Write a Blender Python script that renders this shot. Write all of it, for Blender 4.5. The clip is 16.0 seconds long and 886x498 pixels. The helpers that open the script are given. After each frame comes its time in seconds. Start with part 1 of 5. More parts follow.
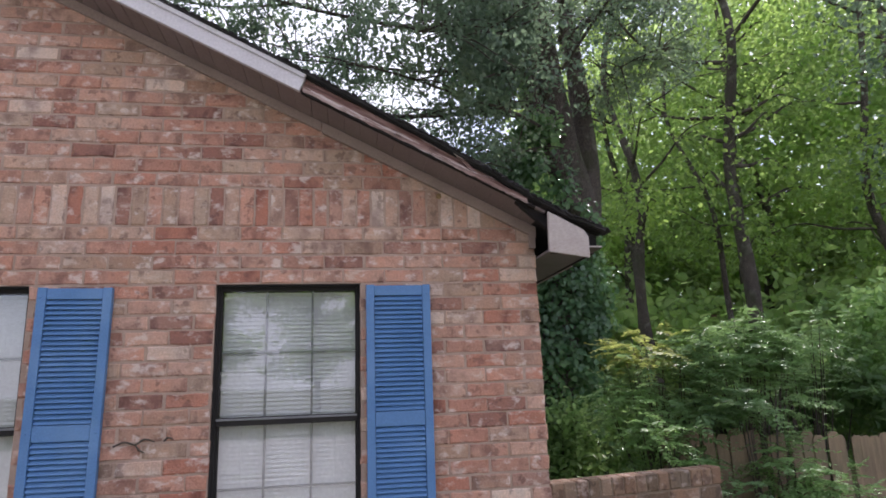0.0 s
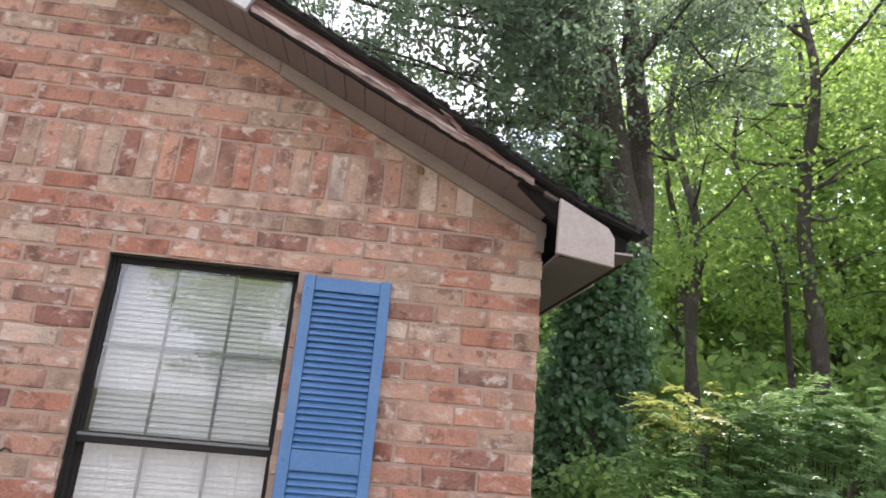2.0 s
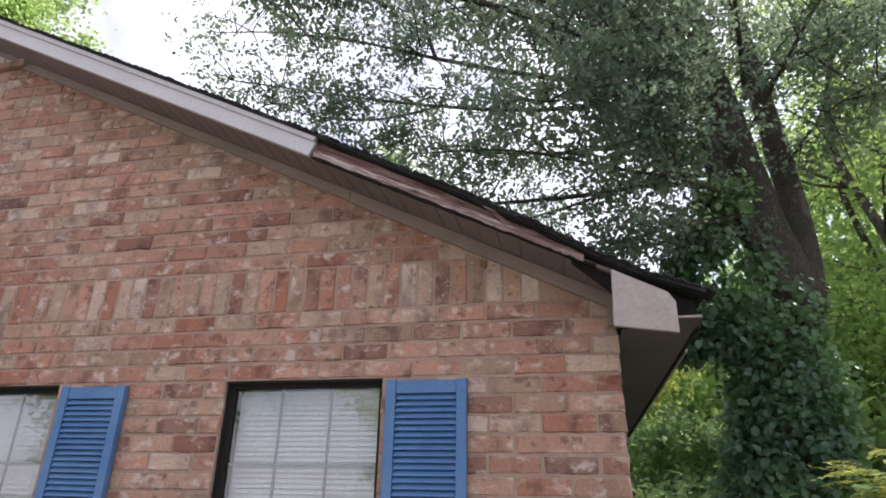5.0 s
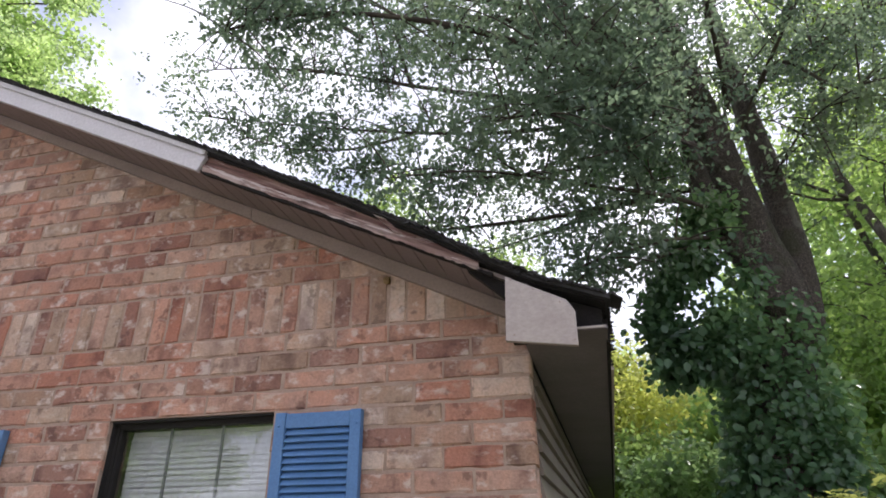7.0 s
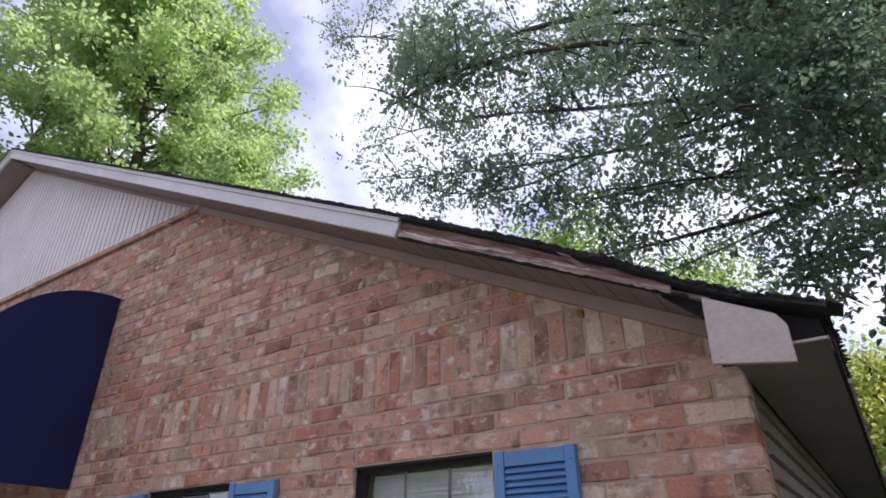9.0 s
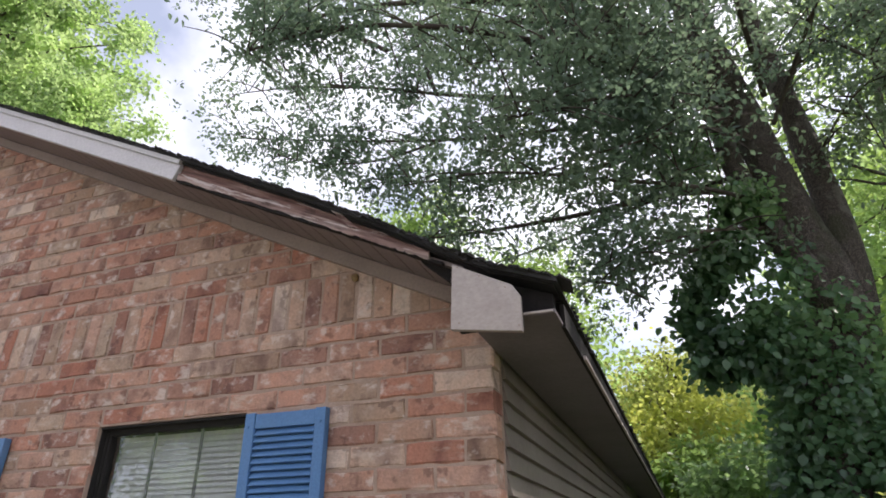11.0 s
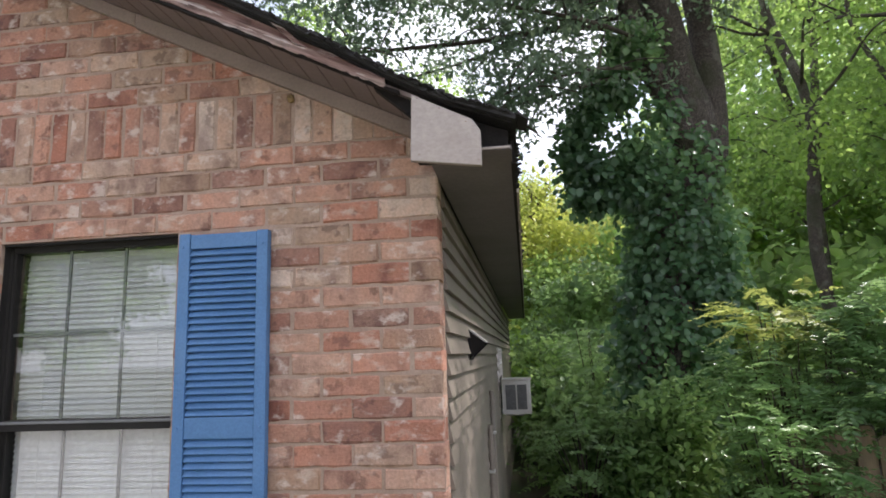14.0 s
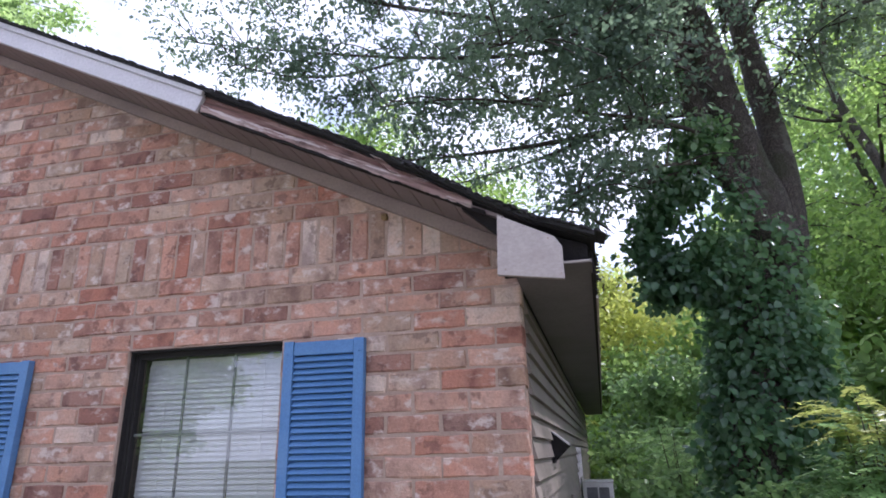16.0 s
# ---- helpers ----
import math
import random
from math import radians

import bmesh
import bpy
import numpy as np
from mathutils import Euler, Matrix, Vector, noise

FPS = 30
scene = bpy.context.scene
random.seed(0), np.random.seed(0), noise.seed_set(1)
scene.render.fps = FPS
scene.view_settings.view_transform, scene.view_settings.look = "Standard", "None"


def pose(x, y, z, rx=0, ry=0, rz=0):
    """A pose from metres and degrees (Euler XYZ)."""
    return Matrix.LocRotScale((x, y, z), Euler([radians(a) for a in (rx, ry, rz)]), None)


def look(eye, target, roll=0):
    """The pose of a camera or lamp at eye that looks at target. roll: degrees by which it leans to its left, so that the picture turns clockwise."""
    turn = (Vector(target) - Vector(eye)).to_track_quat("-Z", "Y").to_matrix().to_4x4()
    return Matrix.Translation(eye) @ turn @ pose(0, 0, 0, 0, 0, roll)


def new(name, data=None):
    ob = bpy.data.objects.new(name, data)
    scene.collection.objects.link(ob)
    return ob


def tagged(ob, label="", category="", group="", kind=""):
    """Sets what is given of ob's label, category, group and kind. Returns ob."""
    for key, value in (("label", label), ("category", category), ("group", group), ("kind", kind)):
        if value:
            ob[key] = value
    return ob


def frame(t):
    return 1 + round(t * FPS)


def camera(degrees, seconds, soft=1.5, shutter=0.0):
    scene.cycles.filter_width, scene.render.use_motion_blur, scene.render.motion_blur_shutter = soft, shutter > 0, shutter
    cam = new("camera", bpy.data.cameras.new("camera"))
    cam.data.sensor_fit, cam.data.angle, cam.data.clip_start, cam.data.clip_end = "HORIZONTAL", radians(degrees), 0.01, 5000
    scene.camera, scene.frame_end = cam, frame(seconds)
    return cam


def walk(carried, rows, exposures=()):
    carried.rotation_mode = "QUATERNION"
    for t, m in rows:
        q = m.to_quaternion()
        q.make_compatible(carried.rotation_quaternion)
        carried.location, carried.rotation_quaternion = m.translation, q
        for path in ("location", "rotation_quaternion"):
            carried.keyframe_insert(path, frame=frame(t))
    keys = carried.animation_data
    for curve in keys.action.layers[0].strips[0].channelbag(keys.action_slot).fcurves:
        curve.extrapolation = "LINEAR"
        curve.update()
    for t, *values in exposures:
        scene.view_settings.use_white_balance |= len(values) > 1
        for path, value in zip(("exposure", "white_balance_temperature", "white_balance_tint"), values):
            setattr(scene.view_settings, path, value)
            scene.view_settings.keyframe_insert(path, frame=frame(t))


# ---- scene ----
cam = camera(71.6, 16.0, soft=1.75)
PATH = [
    (0, (-1.174, -3.309, 1.503), (-0.849, -1.382, 1.929), -2.0),
    (0.5, (-1.103, -3.1, 1.484), (-0.81, -1.184, 1.98), -1.2),
    (1, (-0.855, -2.91, 1.492), (-0.652, -0.987, 2.003), -0.2),
    (1.5, (-0.718, -2.687, 1.516), (-0.658, -0.759, 2.042), 1.8),
    (2, (-0.705, -2.466, 1.53), (-0.55, -0.543, 2.057), 5.2),
    (2.5, (-0.71, -2.437, 1.553), (-0.516, -0.543, 2.163), 6.4),
    (3, (-0.624, -2.458, 1.57), (-0.744, -0.574, 2.232), 7.5),
    (3.2, (-0.556, -2.463, 1.549), (-0.823, -0.622, 2.284), 6.8),
    (5.3, (-0.188, -2.55, 1.554), (-0.575, -0.743, 2.318), 0.8),
    (5.5, (-0.121, -2.501, 1.516), (-0.487, -0.689, 2.278), 1.1),
    (6, (0.054, -2.344, 1.542), (-0.325, -0.528, 2.291), 1.1),
    (6.5, (0.068, -2.239, 1.564), (-0.278, -0.427, 2.336), 0.7),
    (7, (0.144, -2.175, 1.581), (-0.293, -0.425, 2.446), -0.4),
    (7.5, (0.243, -2.168, 1.536), (-0.627, -0.622, 2.459), 1.3),
    (8, (0.208, -2.214, 1.547), (-0.812, -0.778, 2.493), 0.4),
    (8.2, (0.209, -2.274, 1.578), (-0.868, -0.887, 2.535), 0.2),
    (10.3, (0.325, -2.144, 1.569), (-0.4, -0.538, 2.516), 0.4),
    (10.5, (0.363, -2.117, 1.547), (-0.339, -0.501, 2.494), 0.5),
    (11, (0.464, -2.0, 1.533), (-0.143, -0.321, 2.433), -0.6),
    (11.5, (0.484, -1.915, 1.492), (0.01, -0.15, 2.304), -1.9),
    (12, (0.451, -1.91, 1.503), (0.026, -0.117, 2.28), -1.3),
    (12.5, (0.34, -2.009, 1.522), (-0.041, -0.194, 2.272), -1.2),
    (13, (0.223, -2.095, 1.534), (-0.153, -0.274, 2.271), -0.4),
    (13.5, (0.187, -2.157, 1.541), (-0.15, -0.323, 2.266), -0.3),
    (14, (0.204, -2.128, 1.549), (-0.045, -0.174, 1.895), -2.0),
    (14.5, (0.241, -2.109, 1.5), (0.087, -0.115, 1.536), -1.9),
    (15, (0.268, -2.113, 1.53), (0.121, -0.118, 1.519), -0.7),
    (15.5, (0.228, -2.149, 1.549), (0.082, -0.166, 1.762), -0.4),
    (16, (0.172, -2.302, 1.583), (-0.272, -0.458, 2.217), -1.3),
]
BASE = 0.35
EXPOSE = [(0, -0.02, 6080, 25), (0.5, 0.50, 6180, 22), (1, 0.53, 6280, 22), (2, 0.56, 6430, 22), (3.2, 0.24, 6280, 23), (5.3, -0.07, 6280, 23), (7, -0.02, 6280, 22), (8.2, -0.37, 5810, 29), (10.3, -0.12, 6280, 21),
          (11.5, -0.07, 6330, 20), (12.5, 0.34, 6200, 20), (13.5, 0.12, 6250, 20), (14.0, 0.22, 6300, 18), (14.5, 1.04, 6180, 18), (15, 1.21, 5850, 21), (15.5, 1.01, 5820, 22), (16, 0.16, 5560, 27)]
walk(cam, [(t, look(eye, target, roll)) for t, eye, target, roll in PATH], [(t, BASE + e, k, tint) for t, e, k, tint in EXPOSE])


# ---- world, sun ----
SUN = Vector((0.60, 0.43, 0.90)).normalized()
world = bpy.data.worlds.new("sky")
scene.world = world
world.use_nodes = True
wn, wl = world.node_tree.nodes, world.node_tree.links
wn.clear()
w_out = wn.new("ShaderNodeOutputWorld")
w_mix = wn.new("ShaderNodeMixShader")
w_sky = wn.new("ShaderNodeTexSky")
w_sky.sky_type, w_sky.sun_disc = "NISHITA", False
w_sky.sun_elevation, w_sky.sun_rotation = math.asin(SUN.z), math.atan2(SUN.x, SUN.y)
w_bg = wn.new("ShaderNodeBackground")
w_bg.inputs["Strength"].default_value = 0.15
w_cl = wn.new("ShaderNodeBackground")
w_cl.inputs["Color"].default_value = (0.92, 0.955, 1.0, 1)
w_cl.inputs["Strength"].default_value = 1.25
w_tc = wn.new("ShaderNodeTexCoord")
w_no = wn.new("ShaderNodeTexNoise")
w_no.inputs["Scale"].default_value = 3.1
w_no.inputs["Detail"].default_value = 6
w_no.inputs["Roughness"].default_value = 0.5
w_rp = wn.new("ShaderNodeValToRGB")
w_rp.color_ramp.elements[0].position, w_rp.color_ramp.elements[1].position = 0.40, 0.56
w_rp.color_ramp.elements[0].color = (0.3, 0.3, 0.3, 1)
wl.new(w_tc.outputs["Generated"], w_no.inputs["Vector"])
wl.new(w_no.outputs["Fac"], w_rp.inputs["Fac"])
wl.new(w_sky.outputs["Color"], w_bg.inputs["Color"])
wl.new(w_rp.outputs["Color"], w_mix.inputs["Fac"])
wl.new(w_bg.outputs["Background"], w_mix.inputs[1])
wl.new(w_cl.outputs["Background"], w_mix.inputs[2])
wl.new(w_mix.outputs["Shader"], w_out.inputs["Surface"])
sun = new("sun", bpy.data.lights.new("sun", "SUN"))
sun.data.energy, sun.data.angle, sun.data.color = 5.0, radians(0.6), (1.0, 0.94, 0.84)
sun.matrix_world = look(SUN * 60, (0, 0, 0))


# ---- materials ----
def nodes_of(name):
    m = bpy.data.materials.new(name)
    m.use_nodes = True
    nt = m.node_tree
    return m, nt.nodes, nt.links, nt.nodes["Principled BSDF"]


def noise_node(n, l, scale, detail=4, stretch=None, rough=0.55):
    geo = n.new("ShaderNodeNewGeometry")
    tex = n.new("ShaderNodeTexNoise")
    tex.inputs["Scale"].default_value, tex.inputs["Detail"].default_value = scale, detail
    tex.inputs["Roughness"].default_value = rough
    if stretch:
        mp = n.new("ShaderNodeMapping")
        mp.inputs["Scale"].default_value = stretch
        l.new(geo.outputs["Position"], mp.inputs["Vector"])
        l.new(mp.outputs["Vector"], tex.inputs["Vector"])
    else:
        l.new(geo.outputs["Position"], tex.inputs["Vector"])
    return tex.outputs["Fac"]


def ramp_node(n, l, fac, stops):
    r = n.new("ShaderNodeValToRGB")
    e = r.color_ramp.elements
    while len(e) < len(stops):
        e.new(0.5)
    for q, (p, c) in zip(e, stops):
        q.position, q.color = p, (*c, 1) if len(c) == 3 else c
    l.new(fac, r.inputs["Fac"])
    return r.outputs["Color"]


def mix_node(n, l, fac, a, b, mode="MIX"):
    m = n.new("ShaderNodeMix")
    m.data_type, m.blend_type = "RGBA", mode
    for sock, v in ((m.inputs[0], fac), (m.inputs[6], a), (m.inputs[7], b)):
        if isinstance(v, bpy.types.NodeSocket):
            l.new(v, sock)
        elif isinstance(v, (int, float)):
            sock.default_value = v
        else:
            sock.default_value = (*v, 1)
    return m.outputs[2]


def bump_node(n, l, fac, p, strength=0.3, distance=0.004):
    b = n.new("ShaderNodeBump")
    b.inputs["Strength"].default_value, b.inputs["Distance"].default_value = strength, distance
    l.new(fac, b.inputs["Height"])
    l.new(b.outputs["Normal"], p.inputs["Normal"])


def surface(name, c1, c2, rough=0.7, scale=6, fine=60, metal=0.0, bump=0.2, stretch=None, dirt=None, dirt_amount=0.4):
    """A mottled surface: two colours at one scale, fine grain at another, and stains."""
    m, n, l, p = nodes_of(name)
    big = noise_node(n, l, scale, 5, stretch)
    col = ramp_node(n, l, big, [(0.32, c1), (0.68, c2)])
    grain = noise_node(n, l, fine, 3, stretch)
    col = mix_node(n, l, 0.35, col, ramp_node(n, l, grain, [(0.3, (0.45, 0.45, 0.45)), (0.7, (1, 1, 1))]), "MULTIPLY")
    if dirt:
        st = ramp_node(n, l, noise_node(n, l, scale * 0.45, 6), [(0.5, (0, 0, 0)), (0.72, (dirt_amount,) * 3)])
        col = mix_node(n, l, st, col, dirt)
    l.new(col, p.inputs["Base Color"])
    p.inputs["Roughness"].default_value, p.inputs["Metallic"].default_value = rough, metal
    bump_node(n, l, grain, p, bump, 0.003)
    return m


def brick_material(name, base, per_island, wash=0.75):
    """A tumbled brick: its own tone, dark burnt patches, and lime smears, different on each."""
    m, n, l, p = nodes_of(name)
    geo = n.new("ShaderNodeNewGeometry")
    rnd = geo.outputs["Random Per Island"] if per_island else n.new("ShaderNodeObjectInfo").outputs["Random"]
    mul = n.new("ShaderNodeMath")
    mul.operation = "MULTIPLY"
    mul.inputs[1].default_value = 37.0
    l.new(rnd, mul.inputs[0])
    add = n.new("ShaderNodeVectorMath")
    l.new(geo.outputs["Position"], add.inputs[0])
    l.new(mul.outputs[0], add.inputs[1])

    def own(scale, detail, rough, stretch=(1, 1, 1)):
        mp, tex = n.new("ShaderNodeMapping"), n.new("ShaderNodeTexNoise")
        mp.inputs["Scale"].default_value = stretch
        tex.inputs["Scale"].default_value, tex.inputs["Detail"].default_value, tex.inputs["Roughness"].default_value = scale, detail, rough
        l.new(add.outputs[0], mp.inputs["Vector"])
        l.new(mp.outputs["Vector"], tex.inputs["Vector"])
        return tex.outputs["Fac"]

    hsv = n.new("ShaderNodeHueSaturation")
    hsv.inputs["Color"].default_value = (*base, 1)
    for sock, lo, hi in (("Value", 0.85, 1.13), ("Saturation", 1.1, 0.88), ("Hue", 0.494, 0.506)):
        mr = n.new("ShaderNodeMapRange")
        mr.inputs["To Min"].default_value, mr.inputs["To Max"].default_value = lo, hi
        l.new(rnd, mr.inputs["Value"])
        l.new(mr.outputs["Result"], hsv.inputs[sock])
    grain = own(95, 5, 0.7)
    col = mix_node(n, l, 0.5, hsv.outputs["Color"], ramp_node(n, l, grain, [(0.3, (0.5, 0.46, 0.44)), (0.65, (1.14, 1.12, 1.12))]), "MULTIPLY")
    tone = ramp_node(n, l, own(9, 3, 0.5, (1, 1, 0.6)), [(0.30, (0.55, 0.50, 0.52)), (0.47, (1.0, 1.0, 1.0)), (0.70, (1.14, 1.04, 0.98))])
    col = mix_node(n, l, 1.0, col, tone, "MULTIPLY")
    burnt = ramp_node(n, l, own(14, 5, 0.6), [(0.565, (0, 0, 0)), (0.63, (0.75, 0.75, 0.75))])
    col = mix_node(n, l, burnt, col, (base[0] * 0.45, base[1] * 0.42, base[2] * 0.44))
    lime = ramp_node(n, l, own(13, 6, 0.62, (0.9, 1, 1.2)), [(0.565, (0, 0, 0)), (0.66, (wash * 1.15,) * 3)])
    col = mix_node(n, l, lime, col, (0.68, 0.57, 0.50))
    smear = ramp_node(n, l, noise_node(n, l, 11, 8, (0.7, 1, 1.5), 0.62), [(0.56, (0, 0, 0)), (0.66, (wash * 0.9,) * 3)])
    col = mix_node(n, l, smear, col, (0.62, 0.495, 0.41))
    l.new(col, p.inputs["Base Color"])
    p.inputs["Roughness"].default_value = 0.9
    bump_node(n, l, grain, p, 0.9, 0.007)
    return m


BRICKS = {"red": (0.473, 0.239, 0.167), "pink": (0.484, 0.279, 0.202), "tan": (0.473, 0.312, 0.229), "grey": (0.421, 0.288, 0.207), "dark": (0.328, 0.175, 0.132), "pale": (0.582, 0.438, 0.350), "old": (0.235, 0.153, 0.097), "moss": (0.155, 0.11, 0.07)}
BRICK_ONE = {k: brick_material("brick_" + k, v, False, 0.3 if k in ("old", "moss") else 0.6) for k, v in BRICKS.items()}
BRICK_ALL = {k: brick_material("brickwork_" + k, v, True, 0.6) for k, v in BRICKS.items()}
MORTAR = surface("mortar", (0.47, 0.342, 0.27), (0.35, 0.245, 0.188), 0.95, 9, 160, 0, 0.5)
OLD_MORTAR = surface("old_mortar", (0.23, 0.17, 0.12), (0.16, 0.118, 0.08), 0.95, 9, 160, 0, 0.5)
BLUE = surface("blue_paint", (0.098, 0.225, 0.45), (0.08, 0.195, 0.40), 0.55, 7, 120, 0, 0.06, None, (0.16, 0.28, 0.45), 0.5)
BRONZE = surface("bronze_frame", (0.013, 0.011, 0.010), (0.02, 0.017, 0.015), 0.85, 8, 90, 0.0, 0.05)
MUNTIN = surface("muntin_grey", (0.16, 0.16, 0.165), (0.2, 0.2, 0.2), 0.5, 8, 90)
BLIND = surface("blind_vinyl", (0.74, 0.735, 0.735), (0.68, 0.675, 0.675), 0.5, 4, 70, 0, 0.03)
WHITE = surface("white_trim", (0.66, 0.63, 0.645), (0.57, 0.54, 0.555), 0.55, 3, 80, 0, 0.05, None, (0.4, 0.36, 0.34), 0.35)
TAILW = surface("worn_white_paint", (0.48, 0.418, 0.382), (0.415, 0.355, 0.325), 0.7, 8, 90, 0, 0.12, (0.8, 1, 1.2), (0.33, 0.265, 0.23), 0.55)
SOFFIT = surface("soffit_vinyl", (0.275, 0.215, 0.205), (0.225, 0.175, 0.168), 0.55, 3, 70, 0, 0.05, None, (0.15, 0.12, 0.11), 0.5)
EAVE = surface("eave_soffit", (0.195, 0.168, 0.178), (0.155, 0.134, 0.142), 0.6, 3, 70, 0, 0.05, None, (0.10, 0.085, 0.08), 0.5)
FRIEZE = surface("frieze_paint", (0.35, 0.262, 0.222), (0.28, 0.208, 0.175), 0.65, 4, 90, 0, 0.1, None, (0.2, 0.16, 0.14), 0.5)
def peeled_wood(name, stops, paint):
    """Bare wood with long streaks down the slope, rot stains and scraps of old paint."""
    m, n, l, p = nodes_of(name)
    geo = n.new("ShaderNodeNewGeometry")
    turn = n.new("ShaderNodeMapping")
    turn.inputs["Rotation"].default_value = (0, -0.4633, 0)
    l.new(geo.outputs["Position"], turn.inputs["Vector"])

    def streak(scale, stretch, detail=6):
        mp, tex = n.new("ShaderNodeMapping"), n.new("ShaderNodeTexNoise")
        mp.inputs["Scale"].default_value = stretch
        tex.inputs["Scale"].default_value, tex.inputs["Detail"].default_value, tex.inputs["Roughness"].default_value = scale, detail, 0.62
        l.new(turn.outputs["Vector"], mp.inputs["Vector"])
        l.new(mp.outputs["Vector"], tex.inputs["Vector"])
        return tex.outputs["Fac"]

    grain = streak(70, (0.08, 1, 1.4), 4)
    col = ramp_node(n, l, streak(14, (0.13, 1, 1.6)), stops)
    col = mix_node(n, l, 0.7, col, ramp_node(n, l, grain, [(0.36, (0.4, 0.36, 0.35)), (0.6, (1.1, 1.08, 1.06))]), "MULTIPLY")
    col = mix_node(n, l, ramp_node(n, l, streak(7, (0.5, 1, 1.2)), [(0.52, (0, 0, 0)), (0.6, (0.75, 0.75, 0.75))]), col, (0.05, 0.028, 0.024))
    col = mix_node(n, l, ramp_node(n, l, streak(17, (0.22, 1, 2.2), 8), [(0.555, (0, 0, 0)), (0.585, (paint,) * 3)]), col, (0.52, 0.44, 0.41))
    l.new(col, p.inputs["Base Color"])
    p.inputs["Roughness"].default_value = 0.9
    bump_node(n, l, grain, p, 0.7, 0.005)
    return m


ROTTEN = peeled_wood("bare_rotten_wood", [(0.38, (0.085, 0.042, 0.036)), (0.5, (0.195, 0.105, 0.088)), (0.62, (0.30, 0.195, 0.17))], 0.45)
LATH = peeled_wood("grey_split_lath", [(0.38, (0.15, 0.08, 0.068)), (0.5, (0.29, 0.195, 0.17)), (0.62, (0.42, 0.33, 0.30))], 0.8)
SHINGLE = surface("asphalt_shingle", (0.022, 0.021, 0.022), (0.042, 0.039, 0.039), 0.95, 14, 220, 0, 0.8)
BLACK = surface("near_black_rough", (0.006, 0.005, 0.005), (0.016, 0.012, 0.011), 0.97, 14, 90, 0, 0.9)
SIDING = surface("siding_paint", (0.27, 0.228, 0.19), (0.205, 0.172, 0.142), 0.6, 3, 60, 0, 0.1, None, (0.15, 0.14, 0.12), 0.6)
GABLE = surface("gable_vinyl", (0.72, 0.67, 0.655), (0.64, 0.59, 0.58), 0.55, 2.5, 60, 0, 0.05, None, (0.4, 0.36, 0.33), 0.3)
NAVY = surface("navy_canvas", (0.004, 0.007, 0.05), (0.006, 0.010, 0.07), 0.95, 2.5, 300, 0, 0.15)
FENCE = surface("weathered_fence", (0.30, 0.22, 0.135), (0.17, 0.125, 0.08), 0.9, 5, 60, 0, 0.5, (3, 3, 0.3), (0.09, 0.10, 0.05), 0.7)
GROUND = surface("grass_ground", (0.07, 0.10, 0.03), (0.11, 0.09, 0.055), 1.0, 1.5, 40, 0, 0.8)
PAVE = surface("concrete_drive", (0.50, 0.48, 0.45), (0.42, 0.40, 0.38), 0.9, 1.2, 60, 0, 0.3)
def bark_material():
    """Furrowed grey-brown bark with lichen and moss."""
    m, n, l, p = nodes_of("furrowed_bark")
    geo, mp, vo = n.new("ShaderNodeNewGeometry"), n.new("ShaderNodeMapping"), n.new("ShaderNodeTexVoronoi")
    mp.inputs["Scale"].default_value = (15, 15, 2.4)
    vo.feature = "DISTANCE_TO_EDGE"
    l.new(geo.outputs["Position"], mp.inputs["Vector"])
    warp = n.new("ShaderNodeVectorMath")
    wob = n.new("ShaderNodeTexNoise")
    wob.inputs["Scale"].default_value, wob.inputs["Detail"].default_value = 6, 4
    l.new(geo.outputs["Position"], wob.inputs["Vector"])
    l.new(mp.outputs["Vector"], warp.inputs[0])
    more = n.new("ShaderNodeVectorMath")
    more.operation = "SCALE"
    more.inputs["Scale"].default_value = 2.6
    l.new(wob.outputs["Color"], more.inputs[0])
    l.new(more.outputs[0], warp.inputs[1])
    l.new(warp.outputs[0], vo.inputs["Vector"])
    ridge = ramp_node(n, l, vo.outputs["Distance"], [(0.0, (0, 0, 0)), (0.28, (1, 1, 1))])
    col = mix_node(n, l, ridge, (0.055, 0.045, 0.038), (0.205, 0.17, 0.142))
    col = mix_node(n, l, 0.7, col, ramp_node(n, l, noise_node(n, l, 60, 5), [(0.35, (0.5, 0.48, 0.46)), (0.65, (1.25, 1.22, 1.2))]), "MULTIPLY")
    col = mix_node(n, l, ramp_node(n, l, noise_node(n, l, 4, 6), [(0.55, (0, 0, 0)), (0.64, (0.55, 0.55, 0.55))]), col, (0.25, 0.24, 0.20))
    col = mix_node(n, l, ramp_node(n, l, noise_node(n, l, 2.3, 5), [(0.52, (0, 0, 0)), (0.62, (0.5, 0.5, 0.5))]), col, (0.06, 0.075, 0.03))
    l.new(col, p.inputs["Base Color"])
    p.inputs["Roughness"].default_value = 0.92
    bump_node(n, l, ridge, p, 0.8, 0.03)
    return m


TRUNK = bark_material()
BARK = surface("grey_bark", (0.10, 0.078, 0.062), (0.05, 0.04, 0.033), 0.95, 7, 45, 0, 1.0, (1, 1, 0.25), (0.16, 0.15, 0.11), 0.6)
ACBOX = surface("ac_enamel", (0.50, 0.485, 0.45), (0.42, 0.41, 0.38), 0.5, 5, 80, 0, 0.05, None, (0.2, 0.17, 0.13), 0.5)
GRILLE = surface("ac_grille", (0.06, 0.06, 0.06), (0.1, 0.1, 0.1), 0.6, 20, 90)
DOORWOOD = surface("brown_door", (0.13, 0.06, 0.035), (0.09, 0.045, 0.028), 0.5, 4, 60, 0, 0.2, (3, 1, 0.4))
